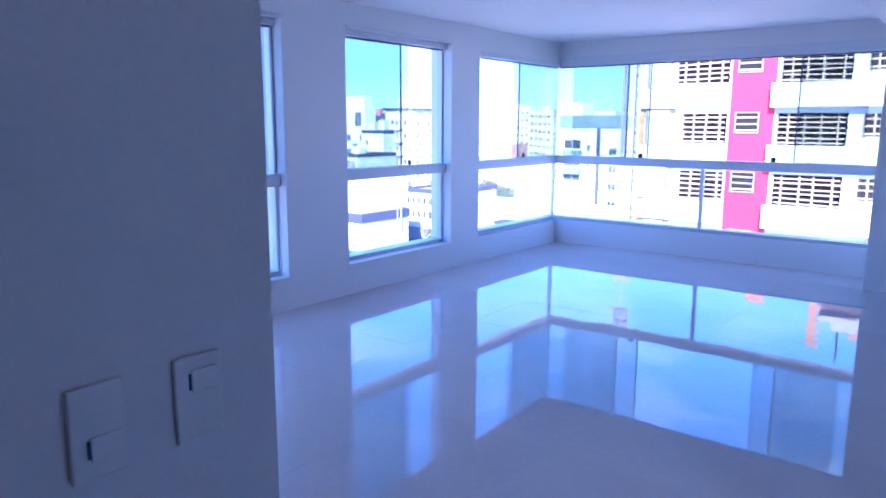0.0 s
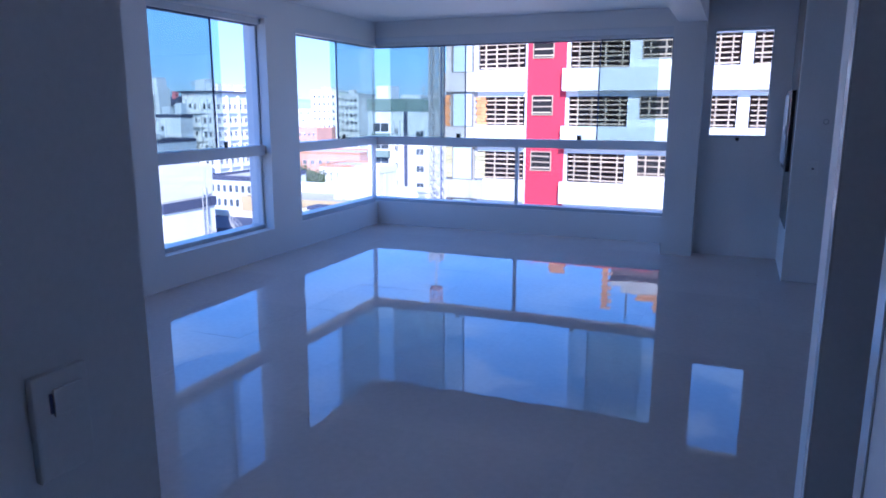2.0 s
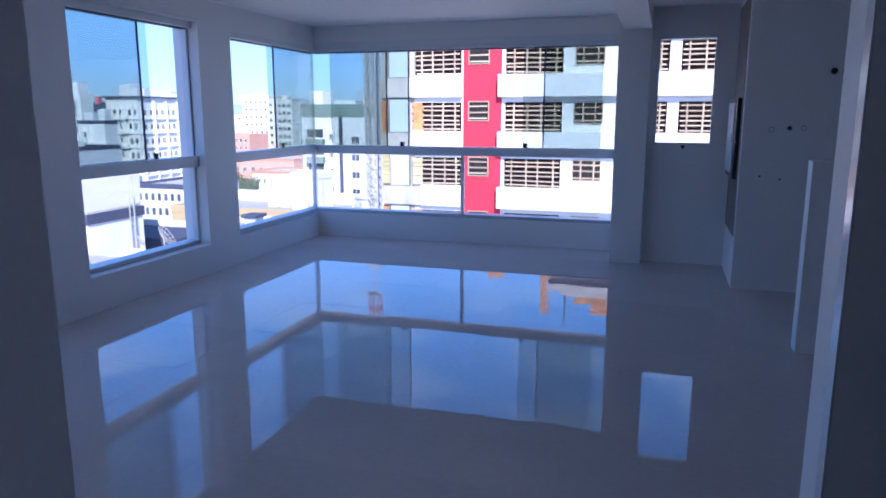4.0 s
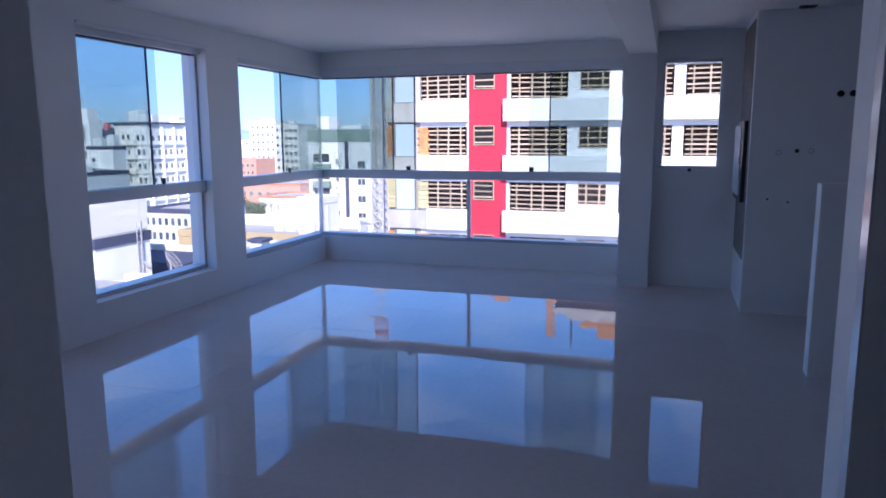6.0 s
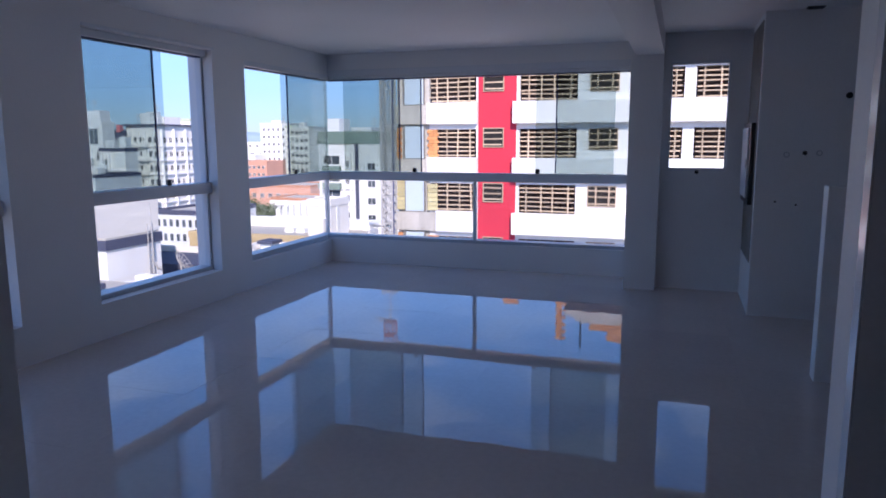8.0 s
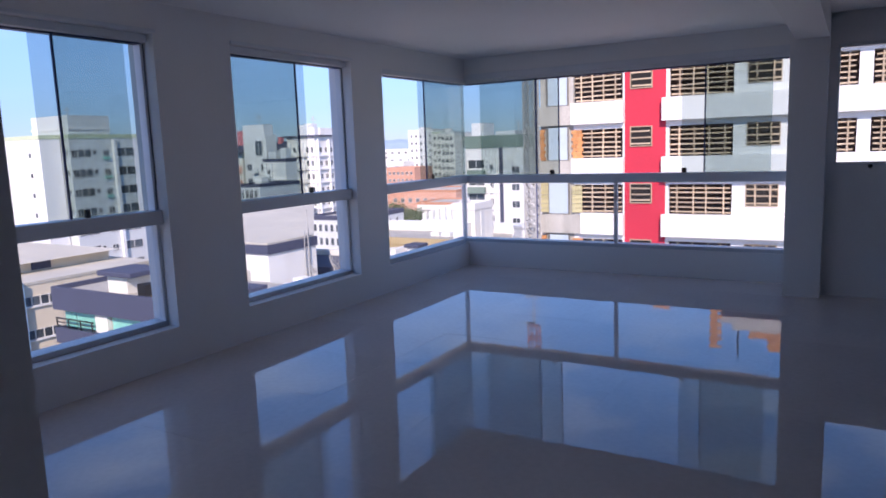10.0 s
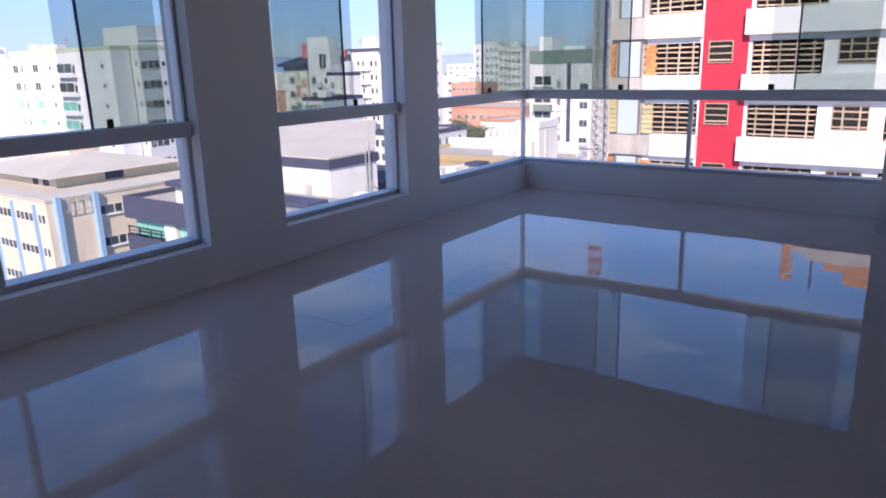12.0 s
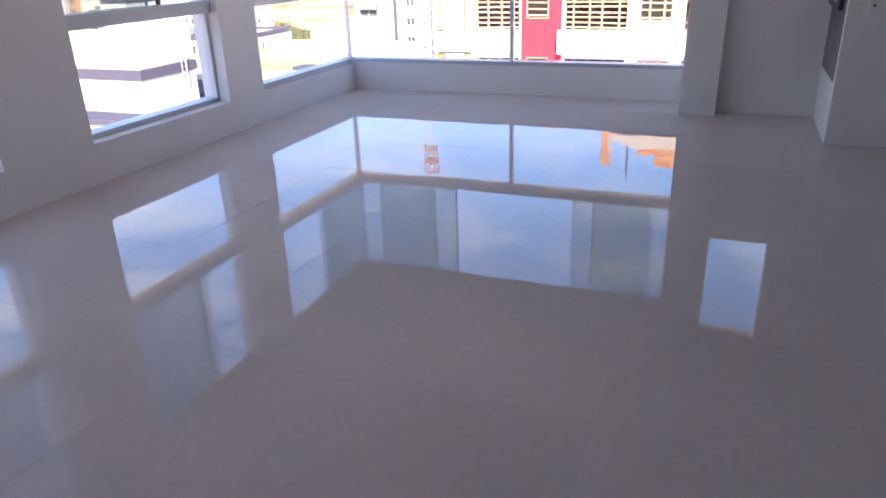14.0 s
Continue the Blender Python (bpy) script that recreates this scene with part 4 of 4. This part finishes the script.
part("lantern_roof", boxes((BX - 15.3, BX - 13.2, BY + 7.3, BY + 10.9, BT + 3.0, BT + 3.2)), M["clay"], b18, "orange lantern roof")
for u in (-8.0, -6.2):
    part("roof_window", boxes((BX + u - 0.9, BX + u, BY + 3.34, BY + 3.4, BT + 0.3, BT + 1.1)), M["slate"], b18)
part("roof_window", boxes((BX - 5.0, BX - 4.94, BY + 7.7, BY + 9.4, BT + 0.35, BT + 1.0)), M["slate"], b18)
for i in range(6):
    u = BX - 1.75 - 3.65 * i
    part("pilaster", boxes((u - 0.09, u + 0.09, BY - 0.25, BY, GROUND, BT - 0.25)), M["blue"], b18, "light blue pilaster")
for u in (BY + 0.75, BY + 3.75):
    part("pilaster", boxes((BX, BX + 0.45, u - 0.19, u + 0.19, GROUND, BT + 0.35)), M["blue"], b18, "light blue pilaster")
for z in levels(BT - 1.68, 2.65, 6):
    for i in range(6):
        c = BX - 1.75 - 3.65 * i
        windows(b18, "s", BY, [c + q for q in ((-2.95, -2.25, -1.55, -0.85) if i < 5 else (-0.45,))], [z], 0.66, 0.7)
        part("sill", boxes((c - 3.3 if i < 5 else c - 0.9, c - 0.16, BY - 0.14, BY, z - 0.14, z - 0.02)), M["white_r"], b18)
    windows(b18, "s", BY, [BX - 1.2, BX - 0.6], [z], 0.5, 0.7)
    windows(b18, "e", BX, [BY + 4.3, BY + 5.0, BY + 5.7, BY + 6.4], [z], 0.66, 0.75)
    part("sill", boxes((BX, BX + 0.15, BY + 3.95, BY + 6.9, z - 0.14, z - 0.02)), M["white_r"], b18)
bm = bmesh.new()
for z in (BT + 0.2, BT - 0.9):
    rod(bm, (BX + 0.3, BY + 0.95, z), (BX + 0.3, BY + 3.55, z), 0.04, 5)
for u in (1.6, 2.3, 3.0):
    rod(bm, (BX + 0.3, BY + u, BT - 0.9), (BX + 0.3, BY + u, BT + 0.2), 0.04, 5)
part("railing", bm, M["mast"], b18)
# railed gallery, sign board and shop front towards the street
part("gallery", boxes((BX - 19.6, BX - 11.3, BY - 0.9, BY - 0.31, BT - 7.35, BT - 7.2)), M["white_r"], b18)
bm = bmesh.new()
for z in (BT - 6.35, BT - 6.85):
    rod(bm, (BX - 19.6, BY - 0.85, z), (BX - 11.3, BY - 0.85, z), 0.035, 5)
for i in range(17):
    x = BX - 19.5 + 0.5 * i
    rod(bm, (x, BY - 0.85, BT - 7.2), (x + 0.25, BY - 0.85, BT - 6.35), 0.03, 4)
    rod(bm, (x + 0.25, BY - 0.85, BT - 6.35), (x + 0.5, BY - 0.85, BT - 7.2), 0.03, 4)
part("gallery_rail", bm, M["lime"], b18, "pale green lattice railing")
sg = part("sign", boxes((BX - 16.2, BX - 11.2, BY - 1.1, BY - 0.95, BT - 9.3, BT - 7.6), bevel=0.03), M["sign_blue"], b18, "blue sign board with white lettering bars")
for i, (a, b) in enumerate(((-15.8, -14.6), (-14.3, -11.6), (-14.0, -12.0))):
    part("lettering", boxes((BX + a, BX + b, BY - 1.125, BY - 1.101, BT - 8.15 - 0.42 * i, BT - 7.92 - 0.42 * i)), M["white_f"], sg)
part("shop_front", boxes((BX - 19.0, BX - 8.0, BY - 1.3, BY - 0.31, GROUND, BT - 9.6)), M["white_f"], b18)

SX, SY, SZ = -37.8, 16.4, -6.05
b19 = holder("banded_building", (SX + 6, SY + 5, GROUND), "slate-blue banded apartment house with teal balcony glass", "building")
part("wall", boxes((SX + 0.2, SX + 14.5, SY + 1.3, SY + 7, GROUND, SZ - 0.5)), M["cream"], b19)
part("roof", boxes((SX + 0.2, SX + 14.5, SY + 0.22, SY + 7, SZ - 0.5, SZ - 0.3)), M["roof"], b19)
for k in range(6):
    z = SZ - 2.55 * k
    h = 1.4 if k == 0 else 0.95
    part("band", boxes((SX, SX + 14.5, SY, SY + 0.2, z - h, z)), M["slate"], b19, "slate-blue band")
    part("band", boxes((SX, SX + 0.2, SY + 0.2, SY + 7, z - h, z)), M["slate"], b19, "slate-blue band")
    part("slab", boxes((SX + 0.21, SX + 14.5, SY + 0.21, SY + 1.3, z - h, z - h + 0.15)), M["concrete"], b19)
    for a, b in ((0.4, 1.5), (1.6, 3.6), (5.0, 7.9), (8.0, 10.4)):
        part("balcony_glass", boxes((SX + a, SX + b, SY + 0.5, SY + 0.54, z - 2.55, z - h)), M["teal"], b19, "teal balcony glass")
    for a in (0.15, 1.3, 2.5, 3.6):
        part("rail_post", boxes((SX + a, SX + a + 0.06, SY + 0.04, SY + 0.1, z - 2.55, z - 1.95)), M["black"], b19)
    part("handrail", boxes((SX + 0.1, SX + 3.8, SY + 0.03, SY + 0.11, z - 1.97, z - 1.9)), M["black"], b19)
    part("handrail", boxes((SX + 0.1, SX + 3.8, SY + 0.04, SY + 0.1, z - 2.2, z - 2.16)), M["black"], b19)
    part("pier", boxes((SX + 3.75, SX + 4.9, SY + 0.25, SY + 0.9, z - 2.55, z - h)), M["cream"], b19)
part("chimney", boxes((SX + 3.9, SX + 5.7, SY + 1.2, SY + 3.0, SZ - 0.3, SZ + 0.75)), M["cream"], b19)
part("chimney_cap", boxes((SX + 3.5, SX + 6.6, SY + 0.8, SY + 3.4, SZ + 0.75, SZ + 1.05), bevel=0.05), M["slate"], b19, "dark chimney cap")
part("roof_vent", boxes((SX + 7.0, SX + 7.7, SY + 0.9, SY + 1.6, SZ - 0.3, SZ + 0.45)), M["black"], b19)

# white apartment tower, its wing behind, and neighbours
b20 = block("apartment_building", -127.5, -96.4, 51, 54, 5.2, "white_f", "white apartment tower with pale green parapet and teal balconies", "lime")
for x in (-126.0, -119.2):
    windows(b20, "s", 51, [x], levels(1.7, 2.9, 3)[:2], 1.8, 1.3)
    windows(b20, "s", 51, [x], levels(1.7 - 5.8, 2.9, 8), 1.8, 1.3, "teal")
windows(b20, "s", 51, [-123.8], levels(1.7, 2.9, 10), 0.8, 1.3)
windows(b20, "s", 51, [-114.4, -99.0], levels(2.0, 2.9, 10), 0.7, 0.7)
for i, z in enumerate(levels(1.3, 2.9, 9)):
    part("bay", boxes((-111.6, -106.4, 50.2, 51.0, z - 0.5, z + 0.15)), M["white_f"], b20)
    windows(b20, "s", 50.45, [-109.0], [z + 0.15], 4.6, 1.5, "teal" if i > 1 else "pane")
part("roof_house", boxes((-121.5, -119.0, 51.6, 53.4, 4.9, 6.1)), M["white_f"], b20)
part("roof_house", boxes((-116.8, -112.5, 51.6, 53.4, 4.9, 5.9)), M["white_f"], b20)
b21 = block("apartment_building", -108, -94.5, 54.2, 68.3, 5.2, "grey_r", "pale grey apartment wing with dark windows", "lime")
windows(b21, "s", 54.2, [-95.3], levels(2.2, 2.9, 10), 0.6, 0.8)
windows(b21, "e", -94.5, [56.5], levels(1.8, 2.9, 10), 2.2, 1.3)
windows(b21, "e", -94.5, [54.9], levels(1.8, 2.9, 10), 1.0, 1.2)
windows(b21, "e", -94.5, [58.1], levels(2.2, 2.9, 10), 0.6, 0.7)
windows(b21, "e", -94.5, [60.0], levels(1.9, 2.9, 10), 1.1, 1.0)
windows(b21, "e", -94.5, [63.3], levels(1.8, 2.9, 10), 3.2, 1.4)
windows(b21, "e", -94.5, [66.9], levels(1.8, 2.9, 10), 1.0, 1.2)
part("rib", boxes((-94.5, -94.0, 61.1, 61.6, GROUND, 4.4)), M["white_f"], b21)
part("roof_house", boxes((-104, -94.8, 54.6, 61.2, 4.6, 8.0)), M["grey_r"], b21)
part("roof_band", boxes((-104.1, -94.7, 54.5, 61.3, 5.9, 6.15)), M["white_r"], b21)
b22 = block("apartment_building", -150, -128.2, 47, 60, 4.9, "white_f", "broad white apartment block with small windows", "white_f")
windows(b22, "s", 47, [-143.0, -136.0, -131.2], levels(1.4, 2.9, 9), 0.7, 0.7)
windows(b22, "s", 47, [-139.4], levels(-4.4, 2.9, 7), 0.9, 0.8)
part("stub", boxes((-135, -130, 45.5, 47, GROUND, -6.0)), M["grey_r"], b22)
part("roof_house", boxes((-148.5, -144.5, 48, 52, 4.3, 6.6)), M["white_f"], b22)
part("roof_house", boxes((-141.0, -133.0, 48, 53, 4.3, 6.2)), M["white_f"], b22)
b23 = block("apartment_building", -176, -151, 42, 56, 5.0, "white_r", "pale far apartment block with deep dark balconies", "grey_r")
windows(b23, "s", 42, span(-175, -152, 5), levels(2.0, 2.9, 9), 3.4, 1.9)
for z in levels(1.5, 2.9, 9):
    part("balcony", boxes((-175.5, -151.2, 41.2, 42.0, z - 0.5, z + 0.3)), M["white_r"], b23)
part("roof_house", boxes((-158, -153, 44, 49, 4.4, 7.4)), M["white_f"], b23)
b24 = block("apartment_building", -110, -98, 68.5, 82, 3.6, "grey_r", "grey apartment block with small orange roof structures", "white_r")
windows(b24, "e", -98, span(69, 81, 4), levels(0.2, 2.9, 9), 1.8, 1.3)
part("roof_house", boxes((-106, -100, 70, 75, 3.0, 4.6)), M["salmon"], b24, "orange roof house")
part("roof_house", boxes((-104, -100, 69, 70, 3.0, 4.2)), M["white_f"], b24)


def ribs_and_slabs(house, x0, x1, y, zs, n, low=GROUND):
    """Slim white uprights and floor edges that stand proud of a facade."""
    for x in span(x0, x1, n):
        part("rib", boxes((x - 0.14, x + 0.14, y - 0.5, y, low, zs[0] + 2.2)), M["white_f"], house)
    for z in zs:
        part("floor_edge", boxes((x0, x1, y - 0.34, y, z - 0.75, z - 0.5)), M["white_f"], house)
        part("balcony_rail", boxes((x0 + 0.2, x0 + (x1 - x0) * 0.45, y - 0.32, y - 0.26, z - 0.5, z + 0.3)), M["grey_r"], house)


ribs_and_slabs(b13, -101.6, -94.4, 108, levels(1.2, 2.8, 9), 4)
ribs_and_slabs(b14, -104.3, -100.4, 120, levels(-0.6, 2.8, 9), 3)
ribs_and_slabs(b12, -91.4, -88.6, 90, levels(-2.6, 2.9, 8), 2)
ribs_and_slabs(b1, -47.4, -45.3, 95, levels(-2.7, 2.75, 8), 2)
for z0, kind, note in ((-4.6, "salmon", "orange facade panel"), (-8.0, "green", "green facade panel"), (-1.6, "lime", "pale green facade panel")):
    part("panel", boxes((-108.6, -107.3, 97.88, 98.0, z0, z0 + 2.4)), M[kind], b26, note)
for x, y, w, h in ((-99.4, 112, 1.3, 2.6), (-96.2, 110.5, 0.8, 1.9), (-101.0, 115, 1.0, 3.0)):
    part("roof_house", boxes((x - w, x + w, y - w, y + w, 4.2, 4.6 + h)), M["grey_r"], b13)

# aerials and water tanks on the roofs
def aerial(house, x, y, z, h):
    bm = bmesh.new()
    rod(bm, (x, y, z), (x, y, z + h), 0.06, 5)
    for i in range(4):
        w = 0.9 - 0.15 * i
        rod(bm, (x - w, y, z + h * (0.65 + 0.1 * i)), (x + w, y, z + h * (0.65 + 0.1 * i)), 0.03, 4)
    part("aerial", bm, M["mast"], house)


def tank(house, x, y, z, w, h, kind="white_r"):
    part("water_tank", boxes((x - w, x + w, y - w, y + w, z, z + h), bevel=0.1), M[kind], house)


for house, x, y, z, h in ((b13, -97.6, 112, 6.4, 2.6), (b13, -100.6, 110, 4.9, 2.0), (b14, -102.5, 123, 2.3, 2.8), (b14, -101.0, 122, 2.3, 1.6), (b26, -108.4, 102, 4.6, 2.0),
                          (b12, -88.0, 92, 0.1, 2.4), (b1, -43.0, 98, 2.6, 2.6), (b1, -40.2, 97, 2.6, 1.6), (b11, -101.2, 99.5, 7.2, 2.0), (b21, -100.0, 58, 8.0, 1.6), (b20, -112.0, 53, 4.9, 2.2), (b2, -134, 238, 6.7, 4.0), (b4, -147, 243, 7.6, 3.5)):
    aerial(house, x, y, z, h)
for house, x, y, z, w, h, kind in ((b14, -103.4, 125, 2.2, 0.8, 2.0, "white_f"), (b12, -89.8, 91.5, 0.0, 0.9, 1.7, "grey_r"), (b12, -87.2, 91.5, 0.0, 0.7, 2.3, "grey_r"), (b15, -106.5, 134, 5.0, 1.2, 1.8, "white_f"),
                                   (b1, -41.6, 100, 2.6, 1.0, 1.4, "white_f"), (b2, -136, 239, 6.6, 1.2, 2.0, "white_r"), (b22, -134, 50, 4.5, 1.6, 1.8, "grey_r"), (b16, -85.4, 83, -4.0, 0.8, 1.3, "white_r"), (b24, -103, 77, 3.2, 1.0, 2.2, "white_f")):
    tank(house, x, y, z, w, h, kind)
# more balconies on the middle group
for house, x0, x1, y, zs in ((b13, -101.6, -99.9, 107.3, levels(0.4, 2.8, 8)), (b14, -102.2, -100.5, 119.4, levels(-1.4, 2.8, 8)), (b12, -91.4, -89.6, 89.3, levels(-3.2, 2.9, 7)), (b11, -101.9, -100.6, 97.2, levels(-2.4, 2.9, 7))):
    for z in zs:
        part("balcony", boxes((x0, x1, y, y + 0.7, z - 0.1, z + 0.75)), M["grey_r"], house)
for z in levels(2.0, 2.9, 3):
    part("awning", boxes((-94.5, -94.2, 59.4, 60.5, z - 0.5, z - 0.15)), M["teal"], b21, "small green awning")

# ---------------------------------------------------------------- far town
far_rnd = random.Random(21)
for i in range(46):
    az = radians(14 + 64 * (i + far_rnd.random()) / 46)
    d = far_rnd.uniform(230, 620)
    w, dep = far_rnd.uniform(12, 24), far_rnd.uniform(12, 20)
    x, y = -math.sin(az) * d, math.cos(az) * d - 8
    top = far_rnd.uniform(-9, 2.2) + (d - 230) * 0.006
    if -140 < x < -70 and 160 < y < 280:
        continue
    kind = far_rnd.choice(("white_r", "grey_r", "cream", "white_f", "white_r", "salmon" if top < -3 else "cream"))
    name = {"white_r": "white", "white_f": "bright white", "grey_r": "pale grey", "cream": "cream", "salmon": "salmon"}[kind]
    h = block("far_building", x - w / 2, x + w / 2, y - dep / 2, y + dep / 2, top, kind, name + " far apartment block in the town", group="far town blocks")
    windows(h, "s", y - dep / 2, span(x - w / 2 + 0.5, x + w / 2 - 0.5, 4), levels(top - 3.2, 2.9, 6), 1.7, 1.3)
    windows(h, "e", x + w / 2, span(y - dep / 2 + 0.5, y + dep / 2 - 0.5, 3), levels(top - 3.2, 2.9, 6), 1.7, 1.3)


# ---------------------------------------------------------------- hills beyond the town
# low ridge as backdrop; its air haze is painted in the material's blue
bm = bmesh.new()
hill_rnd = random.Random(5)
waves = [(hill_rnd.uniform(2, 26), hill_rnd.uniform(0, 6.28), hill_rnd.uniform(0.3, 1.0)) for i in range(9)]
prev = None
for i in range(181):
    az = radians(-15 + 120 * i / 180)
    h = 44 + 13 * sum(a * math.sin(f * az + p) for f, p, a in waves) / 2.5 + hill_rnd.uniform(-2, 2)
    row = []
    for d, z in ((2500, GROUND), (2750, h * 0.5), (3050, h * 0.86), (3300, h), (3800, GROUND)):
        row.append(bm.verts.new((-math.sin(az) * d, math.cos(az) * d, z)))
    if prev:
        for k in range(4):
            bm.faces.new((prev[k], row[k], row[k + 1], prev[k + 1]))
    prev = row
thing("backdrop", bm, M["hill"], "hills on the horizon with blue haze painted into their colour", "hills", "structure")

# ---------------------------------------------------------------- low houses beyond the office building
b28 = block("brown_building", -96, -73.6, 2.5, 15.5, -11.6, "brown", "brown house with darker bands and pale balconies", "brown")
for z in levels(-13.2, 2.7, 4):
    part("band", boxes((-96.1, -73.5, 2.4, 15.6, z - 0.7, z)), M["bark"], b28, "dark brown band")
windows(b28, "e", -73.6, span(3, 15, 5), levels(-15.4, 2.7, 4), 1.2, 1.2)
windows(b28, "s", 2.5, span(-95, -74, 8), levels(-15.4, 2.7, 4), 1.2, 1.2)
for i, (x, y, w, d, top, kind) in enumerate(((-84, 34, 11, 7, -11.2, "grey_r"), (-92, 30, 9, 8, -12.4, "cream"), (-104, 33, 12, 8, -10.8, "white_r"), (-98, 24, 10, 6, -13.8, "cream"), (-84, 24, 8, 6, -14.5, "grey_r"))):
    ho = holder("low_house", (x, y, GROUND), "low rendered house with a dark pitched roof", "house", group="low houses behind the office building")
    part("wall", boxes((x - w / 2, x + w / 2, y - d / 2, y + d / 2, GROUND, top - 1.4)), M[kind], ho)
    bm = bmesh.new()
    e = [bm.verts.new(p) for p in ((x - w / 2 - 0.5, y - d / 2 - 0.5, top - 1.4), (x + w / 2 + 0.5, y - d / 2 - 0.5, top - 1.4), (x + w / 2 + 0.5, y + d / 2 + 0.5, top - 1.4), (x - w / 2 - 0.5, y + d / 2 + 0.5, top - 1.4))]
    r0, r1 = bm.verts.new((x - w / 4, y, top)), bm.verts.new((x + w / 4, y, top))
    for f in ((e[0], e[1], r1, r0), (e[1], e[2], r1), (e[2], e[3], r0, r1), (e[3], e[0], r0), (e[3], e[2], e[1], e[0])):
        bm.faces.new(f)
    part("roof", bm, M["slate"] if i % 2 == 0 else M["clay"], ho, "dark pitched roof")
    windows(ho, "s", y - d / 2, span(x - w / 2, x + w / 2, 3), levels(top - 3.4, 2.8, 3), 1.1, 1.1)


# ---------------------------------------------------------------- trees
def tree(x, y, top, spread, seed):
    """Tapered trunk, forked limbs and a ragged crown of many small leaf cards."""
    r = random.Random(seed)
    t = holder("tree", (x, y, GROUND), "dark green broadleaf tree between the houses", "tree", group="trees between the houses")
    bm = bmesh.new()
    mid = Vector((x, y, top - spread * 1.5))
    rod(bm, (x, y, GROUND), mid, 0.32, 8, 0.18)
    tips = []
    for i in range(9):
        a = r.uniform(0, 6.28)
        tip = mid + Vector((math.cos(a) * spread * r.uniform(0.3, 0.8), math.sin(a) * spread * r.uniform(0.3, 0.8), r.uniform(0.2, 1.3) * spread))
        rod(bm, mid - Vector((0, 0, r.uniform(0, 1.5))), tip, 0.12, 5, 0.03)
        tips.append(tip)
    part("trunk", bm, M["bark"], t)
    bm = bmesh.new()
    for i in range(2600):
        c = r.choice(tips) + Vector((r.gauss(0, 0.27), r.gauss(0, 0.27), r.gauss(0, 0.22))) * spread
        u = Vector((r.gauss(0, 1), r.gauss(0, 1), r.gauss(0, 1))).normalized() * r.uniform(0.12, 0.26)
        w = u.cross(Vector((r.gauss(0, 1), r.gauss(0, 1), r.gauss(0, 1)))).normalized() * u.length * 0.6
        bm.faces.new([bm.verts.new(c + p) for p in (-u, w, u, -w)])
    tagged(part("crown", bm, M["leaf"], t), kind="stuff")


for x, y, top, s, seed in ((-61.5, 92, -8.0, 2.6, 1), (-65.0, 94, -8.6, 2.6, 2), (-58.6, 93, -9.6, 2.2, 3), (-60, 20, -19, 3.0, 4), (-74, 14, -18, 3.5, 5)):
    tree(x, y, top, s, seed)

# ---------------------------------------------------------------- floor tiles, laid with hair joints, each a touch out of level
TILE = 0.80
bm = boxes((-TILE / 2 + 0.00003, TILE / 2 - 0.00003, -TILE / 2 + 0.00003, TILE / 2 - 0.00003, -0.010, 0.0))
tile_me = mesh_of("tile", bm, M["tile"])
tile_rnd = random.Random(3)
for i in range(10):
    for j in range(13):
        x, y = 0.18 + TILE * i, -0.2 - TILE * j
        if y < Y_ROOM - 0.5 and (x < X_HALL0 - 0.6 or x > 6.6):
            continue
        piece("tile", tile_me, (x, y, 0.0), floor, (tile_rnd.gauss(0, 0.0006), tile_rnd.gauss(0, 0.0006), 0))
